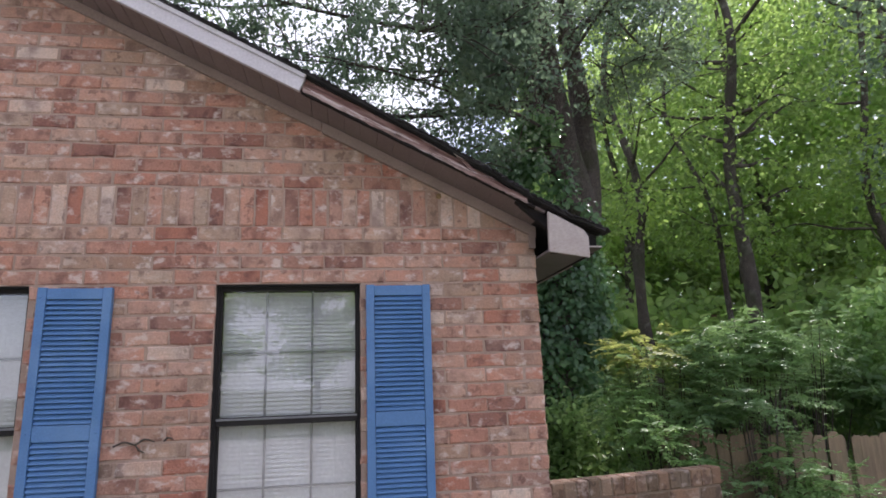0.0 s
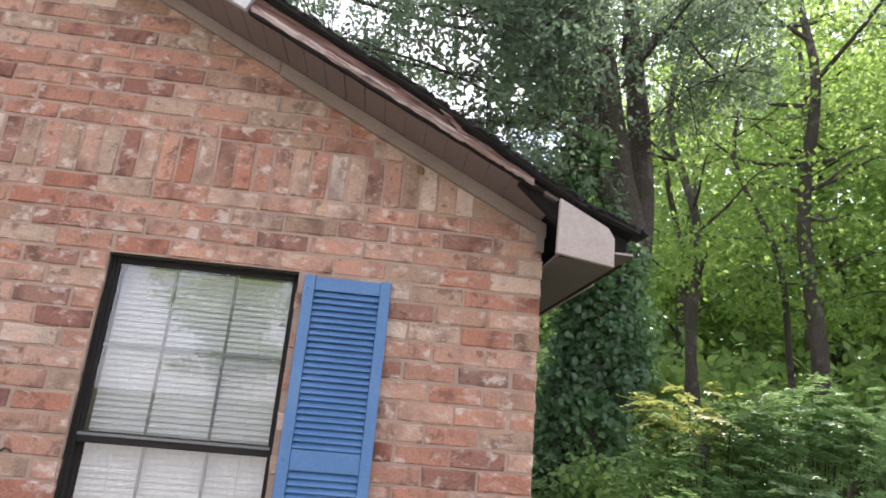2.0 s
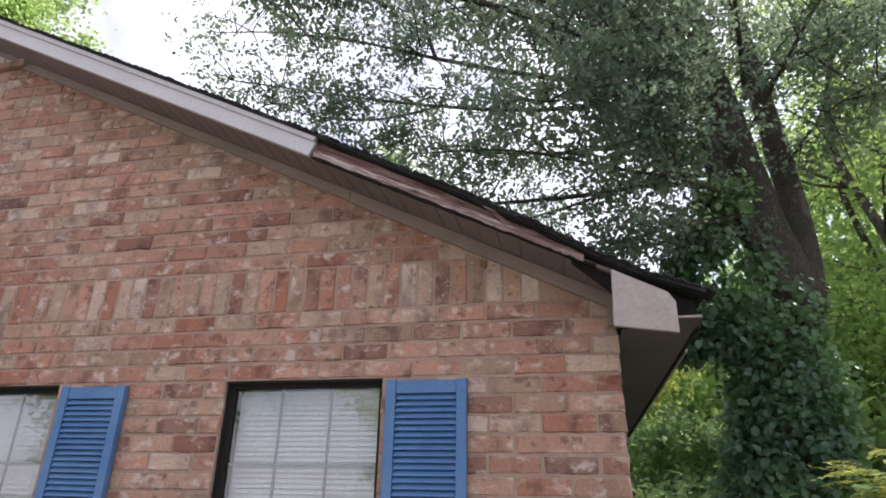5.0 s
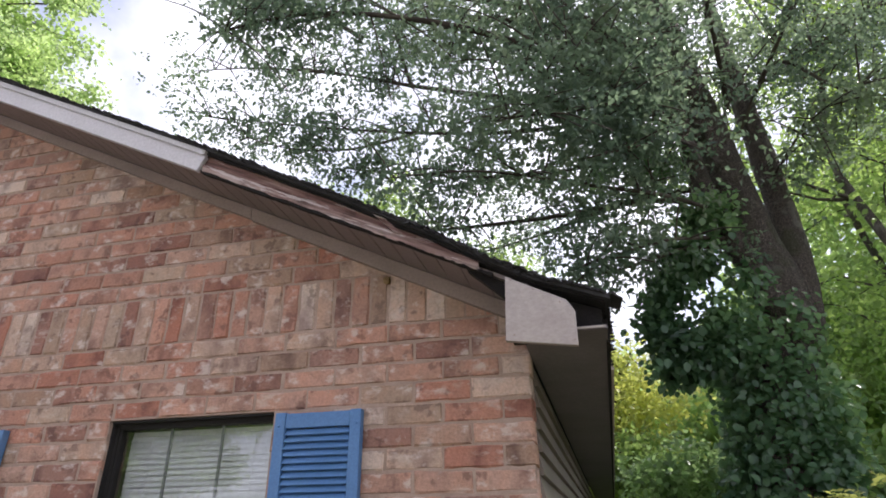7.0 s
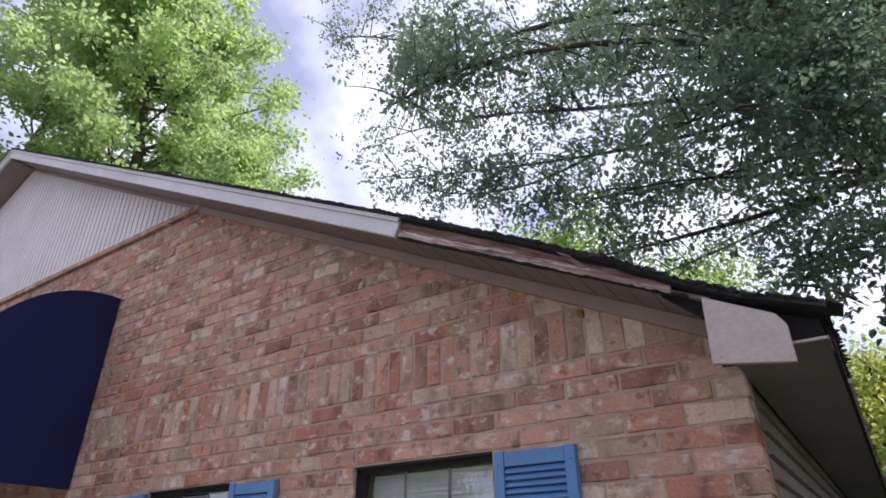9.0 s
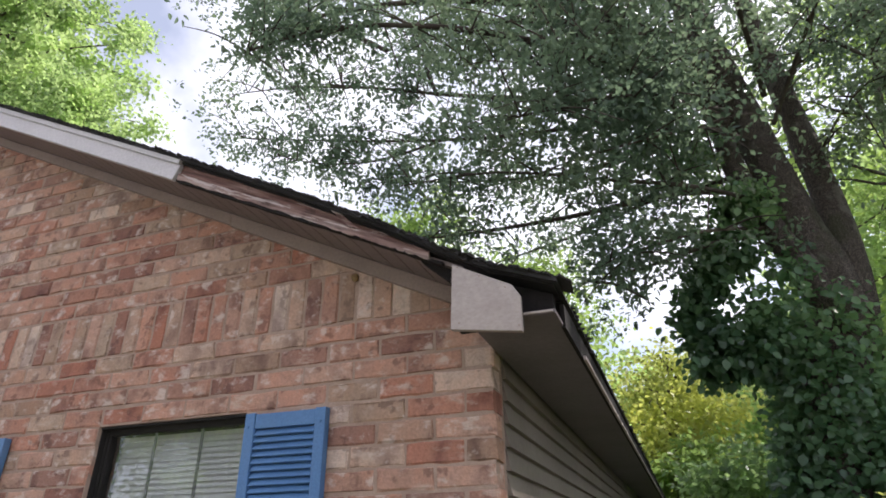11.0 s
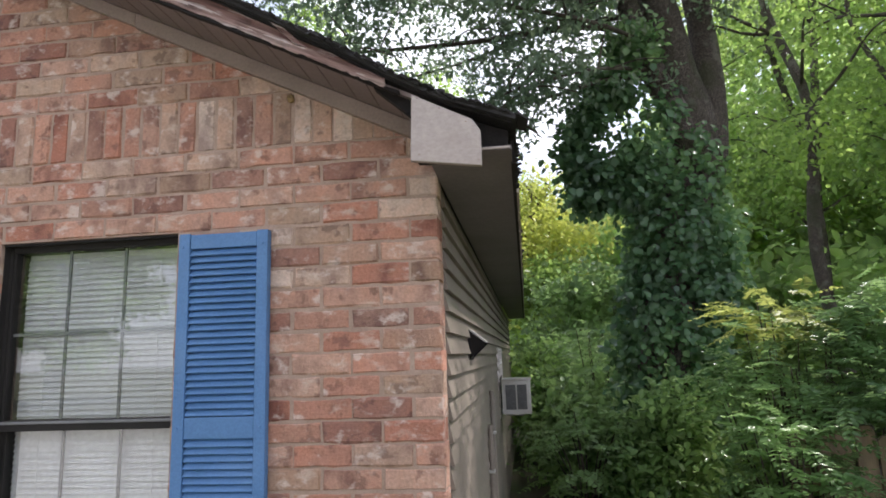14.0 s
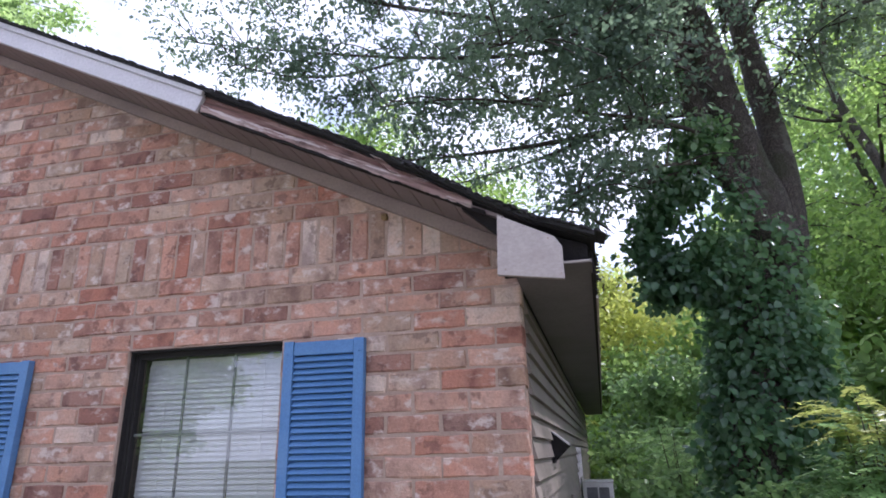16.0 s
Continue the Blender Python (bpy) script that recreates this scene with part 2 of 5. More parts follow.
ROOM = surface("room_paint", (0.35, 0.33, 0.3), (0.3, 0.28, 0.26), 0.9, 2, 40)
NEST = surface("wasp_mud", (0.32, 0.21, 0.09), (0.2, 0.13, 0.06), 0.95, 40, 200, 0, 0.8)
STEEL = surface("bright_metal", (0.7, 0.69, 0.66), (0.6, 0.59, 0.57), 0.35, 20, 90, 0.4, 0.05)
ROOFRED = surface("far_roof", (0.34, 0.19, 0.16), (0.27, 0.16, 0.14), 0.9, 2, 30)


def glass_material():
    m, n, l, p = nodes_of("window_glass")
    n.remove(p)
    tr, gl, mx, lw = n.new("ShaderNodeBsdfTransparent"), n.new("ShaderNodeBsdfGlossy"), n.new("ShaderNodeMixShader"), n.new("ShaderNodeLayerWeight")
    tr.inputs["Color"].default_value = (0.90, 0.92, 0.91, 1)
    gl.inputs["Roughness"].default_value = 0.02
    pw, sc = n.new("ShaderNodeMath"), n.new("ShaderNodeMapRange")
    pw.operation = "POWER"
    pw.inputs[1].default_value = 3.0
    sc.inputs["To Min"].default_value, sc.inputs["To Max"].default_value = 0.15, 1.0
    l.new(lw.outputs["Facing"], pw.inputs[0])
    l.new(pw.outputs[0], sc.inputs["Value"])
    l.new(sc.outputs["Result"], mx.inputs["Fac"])
    l.new(tr.outputs["BSDF"], mx.inputs[1])
    l.new(gl.outputs["BSDF"], mx.inputs[2])
    l.new(mx.outputs["Shader"], n["Material Output"].inputs["Surface"])
    return m


def leaf_material(name, dark, light, through_colour, gloss=0.4, glow=0.45):
    m, n, l, p = nodes_of(name)
    rnd = n.new("ShaderNodeNewGeometry").outputs["Random Per Island"]
    col = ramp_node(n, l, rnd, [(0.0, dark), (0.55, light), (1.0, tuple(0.5 * (a + b) for a, b in zip(dark, light)))])
    # Large noise puts sunlit warm and shaded bluish clumps into the leaf colour.
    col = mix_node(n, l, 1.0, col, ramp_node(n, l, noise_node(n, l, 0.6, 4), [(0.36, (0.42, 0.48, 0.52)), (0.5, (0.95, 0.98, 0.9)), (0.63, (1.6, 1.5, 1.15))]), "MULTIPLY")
    l.new(col, p.inputs["Base Color"])
    p.inputs["Roughness"].default_value = gloss
    tl = n.new("ShaderNodeBsdfTranslucent")
    l.new(mix_node(n, l, 0.5, col, through_colour), tl.inputs["Color"])
    mx = n.new("ShaderNodeMixShader")
    mx.inputs["Fac"].default_value = glow
    l.new(p.outputs["BSDF"], mx.inputs[1])
    l.new(tl.outputs["BSDF"], mx.inputs[2])
    l.new(mx.outputs["Shader"], n["Material Output"].inputs["Surface"])
    return m


GLASS = glass_material()
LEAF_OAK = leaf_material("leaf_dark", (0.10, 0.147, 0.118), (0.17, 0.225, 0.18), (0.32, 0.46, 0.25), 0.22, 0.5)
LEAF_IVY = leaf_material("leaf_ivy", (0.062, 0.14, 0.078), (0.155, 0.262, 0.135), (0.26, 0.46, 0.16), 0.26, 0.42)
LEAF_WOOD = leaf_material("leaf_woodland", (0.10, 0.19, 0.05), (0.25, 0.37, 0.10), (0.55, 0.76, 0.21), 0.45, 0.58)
# Shrub and brush: one green, with shade and sunlight put into the colours.
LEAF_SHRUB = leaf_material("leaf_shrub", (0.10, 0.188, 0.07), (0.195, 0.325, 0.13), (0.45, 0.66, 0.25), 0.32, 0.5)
LEAF_BRUSH = leaf_material("leaf_brush_sun_tint", (0.13, 0.22, 0.085), (0.24, 0.38, 0.15), (0.52, 0.72, 0.28), 0.34, 0.55)
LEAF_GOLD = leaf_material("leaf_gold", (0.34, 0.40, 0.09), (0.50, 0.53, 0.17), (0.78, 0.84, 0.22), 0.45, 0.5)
# Sunlight on distant foliage is raised into this colour and its translucency.
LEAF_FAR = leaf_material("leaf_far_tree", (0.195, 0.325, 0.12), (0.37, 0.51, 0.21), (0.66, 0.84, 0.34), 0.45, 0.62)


# ---- building helpers ----
def part(name, bm, material, parent=None, label=""):
    me = bpy.data.meshes.new(name)
    bm.to_mesh(me)
    bm.free()
    me.materials.append(material)
    ob = new(name, me)
    if parent:
        ob.parent = parent
    return tagged(ob, label)


def shared(name, me, parent, m):
    ob = new(name, me)
    ob.parent = parent
    ob.matrix_basis = m
    return ob


def empty(name, m=None):
    ob = new(name)
    ob.empty_display_size = 0.1
    if m:
        ob.matrix_basis = m
    return ob


def box(x0, x1, y0, y1, z0, z1, bevel=0.0, bm=None):
    one = bmesh.new()
    bmesh.ops.create_cube(one, size=1)
    for v in one.verts:
        v.co = Vector((x0 + (v.co.x + 0.5) * (x1 - x0), y0 + (v.co.y + 0.5) * (y1 - y0), z0 + (v.co.z + 0.5) * (z1 - z0)))
    if bevel:
        bmesh.ops.bevel(one, geom=one.edges[:], offset=bevel, segments=2, affect="EDGES", profile=0.6)
    if bm is None:
        return one
    me = bpy.data.meshes.new("tmp")
    one.to_mesh(me)
    one.free()
    bm.from_mesh(me)
    bpy.data.meshes.remove(me)
    return bm


def prism(poly, y0, y1, bevel=0.0):
    """A plate: an outline in x and z, from y0 (front) to y1."""
    bm = bmesh.new()
    front = [bm.verts.new((x, y0, z)) for x, z in poly]
    back = [bm.verts.new((x, y1, z)) for x, z in poly]
    bm.faces.new(front)
    bm.faces.new(back[::-1])
    k = len(poly)
    for i in range(k):
        bm.faces.new((front[i], back[i], back[(i + 1) % k], front[(i + 1) % k]))
    bmesh.ops.recalc_face_normals(bm, faces=bm.faces[:])
    if bevel:
        bmesh.ops.bevel(bm, geom=bm.edges[:], offset=bevel, segments=1, affect="EDGES")
    return bm


def mesh_from(name, verts, faces, materials, index=None, smooth=False):
    me = bpy.data.meshes.new(name)
    me.from_pydata(verts, [], faces)
    for m in materials:
        me.materials.append(m)
    if index is not None:
        me.polygons.foreach_set("material_index", index)
    if smooth:
        me.polygons.foreach_set("use_smooth", [True] * len(me.polygons))
    me.update()
    return me


def structure(ob, label, category=""):
    return tagged(ob, label, category, kind="structure")


# ---- house: plan ----
CORNER = -0.08          # right-hand end of the brick front
APEX, RIDGE = -7.25, 6.085
SLOPE = 0.4995
COURSE, LONG, JOINT = 0.078, 0.217, 0.0072
HEAD, SILL = 2.045, 0.67
SOLDIER0, SOLDIER1 = 2.357, 2.574
OPEN = [(-1.820, -1.076, SILL, HEAD), (-3.450, -2.706, SILL, HEAD)]
DOOR = (-5.95, -4.65, 0.0, 2.09)
WEST = 2 * APEX - CORNER


def rake(x, off=0.0):
    """Height of the bottom of the barge board over x."""
    return 3.014 - SLOPE * (x + 1.408) + off if x >= APEX else rake(2 * APEX - x, off)


GABLE_Z = 4.10          # bottom of the boarded gable top

# wall behind the bricks
bm = bmesh.new()
cuts_x = sorted({WEST, CORNER - 0.006} | {v for o in OPEN + [DOOR] for v in o[:2]})
cuts_z = sorted({-0.4, 0.0, SILL, HEAD, 2.09, 2.28})
for xa, xb in zip(cuts_x, cuts_x[1:]):
    for za, zb in zip(cuts_z, cuts_z[1:]):
        mx, mz = (xa + xb) / 2, (za + zb) / 2
        if any(o[0] < mx < o[1] and o[2] < mz < o[3] for o in OPEN + [DOOR]):
            continue
        box(xa, xb, 0.0045, 0.16, za, zb, 0, bm)
top = prism([(WEST, 2.28), (CORNER - 0.006, 2.28), (CORNER - 0.006, rake(CORNER, 0.02)), (APEX, rake(APEX, 0.02)), (WEST, rake(WEST, 0.02))], 0.0045, 0.16)
tmp = bpy.data.meshes.new("tmp")
top.to_mesh(tmp)
top.free()
bm.from_mesh(tmp)
wall_front = structure(part("wall_front", bm, MORTAR), "pinkish brick gable wall with sandy mortar joints", "wall")


def clip_top(poly, off):
    """Cut an outline off at the sloping top of the gable."""
    out = []
    f = [rake(x, off) - z for x, z in poly]
    for i, (p, a) in enumerate(zip(poly, f)):
        q, b = poly[(i + 1) % len(poly)], f[(i + 1) % len(poly)]
        if a >= 0:
            out.append(p)
        if a * b < 0:
            k = a / (a - b)
            out.append((p[0] + k * (q[0] - p[0]), p[1] + k * (q[1] - p[1])))
    return out


def brick_places():
    rng = random.Random(4)
    rows, z = [], HEAD
    k = 0
    while z > -0.3:
        rows.append((z - COURSE, z, k))
        z -= COURSE
        k += 1
    for i in range(4):
        rows.append((HEAD + i * COURSE, HEAD + (i + 1) * COURSE, i + 1))
    z, i = SOLDIER1, 0
    while z < GABLE_Z - 0.05:
        rows.append((z, z + COURSE, i))
        z += COURSE
        i += 1
    found = []
    for z0, z1, k in rows:
        x = CORNER + (0.0 if k % 2 else LONG / 2)
        while x > -13.0:
            a, b = x - LONG + JOINT / 2, min(x - JOINT / 2, CORNER)
            spans = [(a, b)]
            for o in OPEN + [DOOR]:
                if o[2] < (z0 + z1) / 2 < o[3]:
                    cut = []
                    for p, q in spans:
                        if q <= o[0] or p >= o[1]:
                            cut.append((p, q))
                        else:
                            if p < o[0]:
                                cut.append((p, o[0]))
                            if q > o[1]:
                                cut.append((o[1], q))
                    spans = cut
            for p, q in spans:
                if q - p > 0.025:
                    found.append((p, q, z0 + JOINT / 2, z1 - JOINT / 2))
            x -= LONG + rng.uniform(-0.002, 0.002)
    x = CORNER
    while x > -13.0:
        found.append((x - COURSE + JOINT / 2, x - JOINT / 2, SOLDIER0 + JOINT / 2, SOLDIER1 - JOINT / 2))
        x -= COURSE
    return found


def brick_mesh(w, d, h, jit, material, rng, e=0.0065):
    """A brick with worn, wavy edges; front at y 0, left bottom at the origin."""
    nx, nz = (3 if w > 0.1 else 1), (3 if h > 0.1 else 1)
    rim = [(w * i / nx, 0) for i in range(nx)] + [(w, h * i / nz) for i in range(nz)] + [(w - w * i / nx, h) for i in range(nx)] + [(0, h - h * i / nz) for i in range(nz)]
    k = len(rim)
    rim = [(x + rng.uniform(-jit, jit), z + rng.uniform(-jit, jit)) for x, z in rim]
    v = [(0, d, 0), (w, d, 0), (w, d, h), (0, d, h)]
    v += [(x, e, z) for x, z in rim]
    v += [(min(max(x, e), w - e), rng.uniform(-0.6, 0.6) * jit, min(max(z, e), h - e)) for x, z in rim]
    f = [tuple(range(4 + k, 4 + 2 * k))]
    f += [(4 + i, 4 + (i + 1) % k, 4 + k + (i + 1) % k, 4 + k + i) for i in range(k)]
    corner = [0, nx, nx + nz, 2 * nx + nz, k]
    for c in range(4):
        f.append((c, (c + 1) % 4) + tuple(4 + i % k for i in range(corner[c + 1], corner[c] - 1, -1)))
    return v, f


KINDS = ["pink"] * 40 + ["red"] * 24 + ["tan"] * 18 + ["grey"] * 10 + ["dark"] * 8 + ["pale"] * 6
SPECIAL = {(-0.11, 2.09): "pale", (-0.11, 2.16): "pale", (-1.005, 2.46): "pale", (-0.64, 1.885): "pale", (-1.86, 2.78): "dark", (-1.80, 2.86): "dark", (-0.30, 1.73): "dark", (-2.27, 2.46): "dark",
           (-1.18, 2.78): "grey", (-2.05, 2.46): "grey", (-1.22, 2.17): "dark", (-0.38, 1.30): "dark", (-0.92, 2.46): "tan", (-2.20, 2.46): "grey", (-1.72, 2.46): "tan"}


def build_front_bricks():
    rng = random.Random(11)
    cache, verts, faces, index = {}, [], [], []
    order = list(BRICK_ALL)
    count = 0
    for x0, x1, z0, z1 in brick_places():
        kind = rng.choice(KINDS)
        for (sx, sz), k in SPECIAL.items():
            if x0 - 0.005 < sx < x1 + 0.005 and z0 - 0.004 < sz < z1 + 0.004:
                kind = k
        poly = clip_top([(x0, z0), (x1, z0), (x1, z1), (x0, z1)], -0.015)
        if len(poly) < 3:
            continue
        out = rng.uniform(-0.0025, 0.002)
        cut = len(poly) != 4 or abs(poly[2][1] - z1) > 1e-6 or abs(poly[3][1] - z1) > 1e-6
        if not cut and x1 > -1.95 and 1.05 < z0 < 2.9 and count < 300:
            size = (round(x1 - x0, 3), round(z1 - z0, 3))
            key = (size, kind, rng.randrange(3))
            if key not in cache:
                v, f = brick_mesh(size[0], 0.09, size[1], 0.0048, None, rng)
                cache[key] = mesh_from("brick", v, f, [BRICK_ONE[kind]])
            shared("brick", cache[key], wall_front, Matrix.Translation((x0, out, z0)))
            count += 1
            continue
        base = len(verts)
        if cut:
            k = len(poly)
            verts += [(x, out, z) for x, z in poly] + [(x, 0.05, z) for x, z in poly]
            new_faces = [tuple(range(k))] + [(i, i + k, (i + 1) % k + k, (i + 1) % k) for i in range(k)]
        else:
            v, new_faces = brick_mesh(x1 - x0, 0.09, z1 - z0, 0.0048, None, rng)
            verts += [(x + x0, y + out, z + z0) for x, y, z in v]
        faces += [tuple(i + base for i in f) for f in new_faces]
        index += [order.index(kind)] * len(new_faces)
    me = mesh_from("brickwork", verts, faces, [BRICK_ALL[k] for k in order], index)
    bm = bmesh.new()
    bm.from_mesh(me)
    bmesh.ops.recalc_face_normals(bm, faces=bm.faces[:])
    bm.to_mesh(me)
    bm.free()
    ob = new("brickwork", me)
    ob.parent = wall_front
    tagged(ob, "rest of the mixed pink, tan and grey bricks", kind="stuff")


# side wall of lap siding
HOUSE_BACK = 9.0
SIDE_X = CORNER - 0.012
bm = box(SIDE_X - 0.14, SIDE_X, 0.165, HOUSE_BACK, -0.4, 2.2)
wall_side = structure(part("wall_side", bm, SIDING), "grey painted lap siding wall along the side yard", "wall")
bm = bmesh.new()
prof = [(0.0, 0.0), (0.023, 0.0), (0.003, COURSE + 0.008), (0.0, COURSE + 0.008)]
ends = [[bm.verts.new((x, y, z)) for x, z in prof] for y in (0.13, HOUSE_BACK)]
bm.faces.new(ends[0])
bm.faces.new(ends[1][::-1])
for i in range(4):
    bm.faces.new((ends[0][i], ends[1][i], ends[1][(i + 1) % 4], ends[0][(i + 1) % 4]))
bmesh.ops.recalc_face_normals(bm, faces=bm.faces[:])
lap = bpy.data.meshes.new("siding_board")
bm.to_mesh(lap)
bm.free()
lap.materials.append(SIDING)
z = 2.11
while z > -0.3:
    shared("siding_board", lap, wall_side, Matrix.Translation((SIDE_X + 0.001, 0, z)))
    z -= 0.0786

# back and far walls close the house
structure(part("wall_back", box(WEST, SIDE_X - 0.145, HOUSE_BACK - 0.15, HOUSE_BACK, -0.4, 2.2), SIDING), "grey siding back wall of the house", "wall")
structure(part("wall_west", box(WEST, WEST + 0.14, 0.165, HOUSE_BACK - 0.155, -0.4, 2.2), SIDING), "grey siding far end wall of the house", "wall")

# roof slabs
EAVE_X, OVER = 0.212, -0.318
JOIN = -1.395
SAG = ((EAVE_X, 0.070), (-0.02, 0.044), (-0.18, 0.053), (-0.35, 0.078), (-0.70, 0.099), (JOIN, 0.119))


def roof_off(x):
    """How far the top of the sagging roof edge stands over the line of the barge board."""
    pts = sorted(SAG)
    return float(np.interp(x, [p[0] for p in pts], [p[1] for p in pts]))


def roof_line():
    """The roof's outline from eave to ridge: sunken along the rotten stretch."""
    line = [(x, rake(x, off)) for x, off in SAG] + [(APEX, RIDGE - 0.014)]
    return line + [(x, z - 0.012) for x, z in reversed(line)]


for side, name in ((1, "roof_slope"), (-1, "roof_slope_far")):
    bm = bmesh.new()
    pts = [(x if side > 0 else 2 * APEX - x, z) for x, z in roof_line()]
    q = [[bm.verts.new((x, y, z)) for x, z in pts] for y in (OVER, HOUSE_BACK + 0.3)]
    bm.faces.new(q[0])
    bm.faces.new(q[1][::-1])
    for i in range(len(pts)):
        bm.faces.new((q[0][i], q[1][i], q[1][(i + 1) % len(pts)], q[0][(i + 1) % len(pts)]))
    bmesh.ops.recalc_face_normals(bm, faces=bm.faces[:])
    roof = structure(part(name, bm, SHINGLE), "dark asphalt shingle roof with a ragged lower edge", "roof")
    if side > 0:
        roof_main = roof


def ragged_shingles():
    """Uneven shingle ends along the rake and the eave."""
    rng = random.Random(5)
    cache = []
    for i in range(6):
        w = 0.07 + 0.022 * i
        bm = bmesh.new()
        n = 5 + i
        front = [(w * k / n, rng.uniform(-0.022, 0.010)) for k in range(n + 1)]
        poly = front + [(w, 0.10), (0.0, 0.10)]
        for z in (0.0, 0.0055):
            bm.faces.new([bm.verts.new((x, y, z + rng.uniform(-0.003, 0.002) + 0.01 * max(0.0, -y))) for x, y in poly])
        bm.verts.ensure_lookup_table()
        k = len(poly)
        for j in range(k):
            bm.faces.new((bm.verts[j], bm.verts[(j + 1) % k], bm.verts[(j + 1) % k + k], bm.verts[j + k]))
        bmesh.ops.recalc_face_normals(bm, faces=bm.faces[:])
        me = bpy.data.meshes.new("shingle")
        bm.to_mesh(me)
        bm.free()
        me.materials.append(SHINGLE)
        cache.append(me)
    x = EAVE_X
    while x > -7.2:
        worn = max(0.12, 1 - (EAVE_X - x) / 2.0)
        for layer in range(2):
            xx = x - rng.uniform(0, 0.05)
            lean = math.degrees(math.atan2(rake(xx - 0.06, roof_off(xx - 0.06)) - rake(xx, roof_off(xx)), 0.06))
            shared("shingle", rng.choice(cache), roof_main, pose(xx - 0.06, OVER - rng.uniform(-0.004, 0.014) * worn, rake(xx - 0.06, roof_off(xx - 0.06)) - 0.001 + 0.005 * layer + rng.uniform(-0.006, 0.003) * worn, rng.uniform(-5, 5) * worn, lean + rng.uniform(-4, 4) * worn, rng.uniform(-6, 6) * worn))
        x -= 0.072
    y = OVER
    while y < 5.0:
        shared("shingle", rng.choice(cache), roof_main, pose(EAVE_X - 0.012 + rng.uniform(-0.010, 0.008), y + 0.1, rake(EAVE_X, 0.062) + rng.uniform(-0.007, 0.006), rng.uniform(-4, 4), rng.uniform(-4, 4), 90 + rng.uniform(-5, 5)))
        y += 0.075


ragged_shingles()

# barge boards, soffits and frieze of the gable


def sloped(x0, x1, off0, off1, y0, y1, bevel=0.0):
    return prism([(x0, rake(x0, off0)), (x1, rake(x1, off0)), (x1, rake(x1, off1)), (x0, rake(x0, off1))], y0, y1, bevel)


barge = structure(part("trim_barge", prism([(APEX, rake(APEX)), (JOIN, rake(JOIN)), (JOIN + 0.032, rake(JOIN + 0.032, 0.085)), (APEX, rake(APEX, 0.085))], -0.30, -0.275, 0.003), WHITE), "white metal-clad barge board under the roof edge", "trim")
part("upper_strip", prism([(APEX, rake(APEX, 0.082)), (JOIN + 0.026, rake(JOIN + 0.026, 0.082)), (JOIN + 0.040, rake(JOIN + 0.040, 0.112)), (APEX, rake(APEX, 0.118))], -0.312, -0.28, 0.003), WHITE, barge)
barge_far = structure(part("trim_barge_far", prism([(2 * APEX - 0.2, rake(0.2)), (APEX, rake(APEX)), (APEX, rake(APEX, 0.085)), (2 * APEX - 0.2, rake(0.2, 0.085))], -0.30, -0.275), WHITE), "white barge board on the far roof slope", "trim")
part("upper_strip", prism([(2 * APEX - 0.2, rake(0.2, 0.082)), (APEX, rake(APEX, 0.082)), (APEX, rake(APEX, 0.118)), (2 * APEX - 0.2, rake(0.2, 0.118))], -0.312, -0.28), WHITE, barge_far)


def bare_board():
    """The stripped lower stretch: two rotten boards with ragged edges and a splintered end."""
    rng = random.Random(9)
    thing = structure(empty("trim_bare_board"), "bare reddish rotten wood where the cladding is gone", "trim")

    def strip(x0, x1, lo, hi, y0, y1, rough, name, material):
        n = 34
        low = [(x0 + (x1 - x0) * i / n, lo + rng.uniform(-rough, rough)) for i in range(n + 1)]
        high = [(x0 + (x1 - x0) * i / n, min(hi, roof_off(x0 + (x1 - x0) * i / n) - 0.010) + rng.uniform(-rough, rough) * 0.5) for i in range(n + 1)]
        poly = [(x, rake(x, o)) for x, o in low] + [(x + (rng.uniform(-0.02, 0.02) if i == n else 0), rake(x, o)) for i, (x, o) in reversed(list(enumerate(high)))]
        part(name, prism(poly, y0, y1), material, thing)

    strip(JOIN + 0.004, -0.235, 0.022, 0.104, -0.278, -0.25, 0.003, "upper_board", ROTTEN)
    strip(JOIN + 0.02, -0.20, 0.012, 0.042, -0.292, -0.279, 0.004, "lower_lath", LATH)
    # Near-black strip drawn in place of the shade under the boards.
    strip(JOIN + 0.01, -0.16, 0.003, 0.014, -0.288, -0.262, 0.002, "gap_shade", BLACK)
    strip(-0.62, -0.205, 0.006, 0.034, -0.2965, -0.2925, 0.004, "split_lath", LATH)
    part("splinter", prism([(-0.60, rake(-0.60, 0.085)), (-0.57, rake(-0.57, 0.09)), (-0.47, rake(-0.47, 0.04)), (-0.51, rake(-0.51, 0.035))], -0.3, -0.281), LATH, thing)
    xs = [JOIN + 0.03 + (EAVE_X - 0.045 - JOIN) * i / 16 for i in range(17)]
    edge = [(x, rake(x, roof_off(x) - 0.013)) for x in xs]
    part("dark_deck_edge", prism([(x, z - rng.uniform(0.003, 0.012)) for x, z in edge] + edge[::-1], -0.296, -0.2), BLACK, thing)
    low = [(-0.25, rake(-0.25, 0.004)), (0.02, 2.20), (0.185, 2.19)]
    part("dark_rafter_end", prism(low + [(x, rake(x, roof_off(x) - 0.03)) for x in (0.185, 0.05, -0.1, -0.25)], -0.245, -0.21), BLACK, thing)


bare_board()


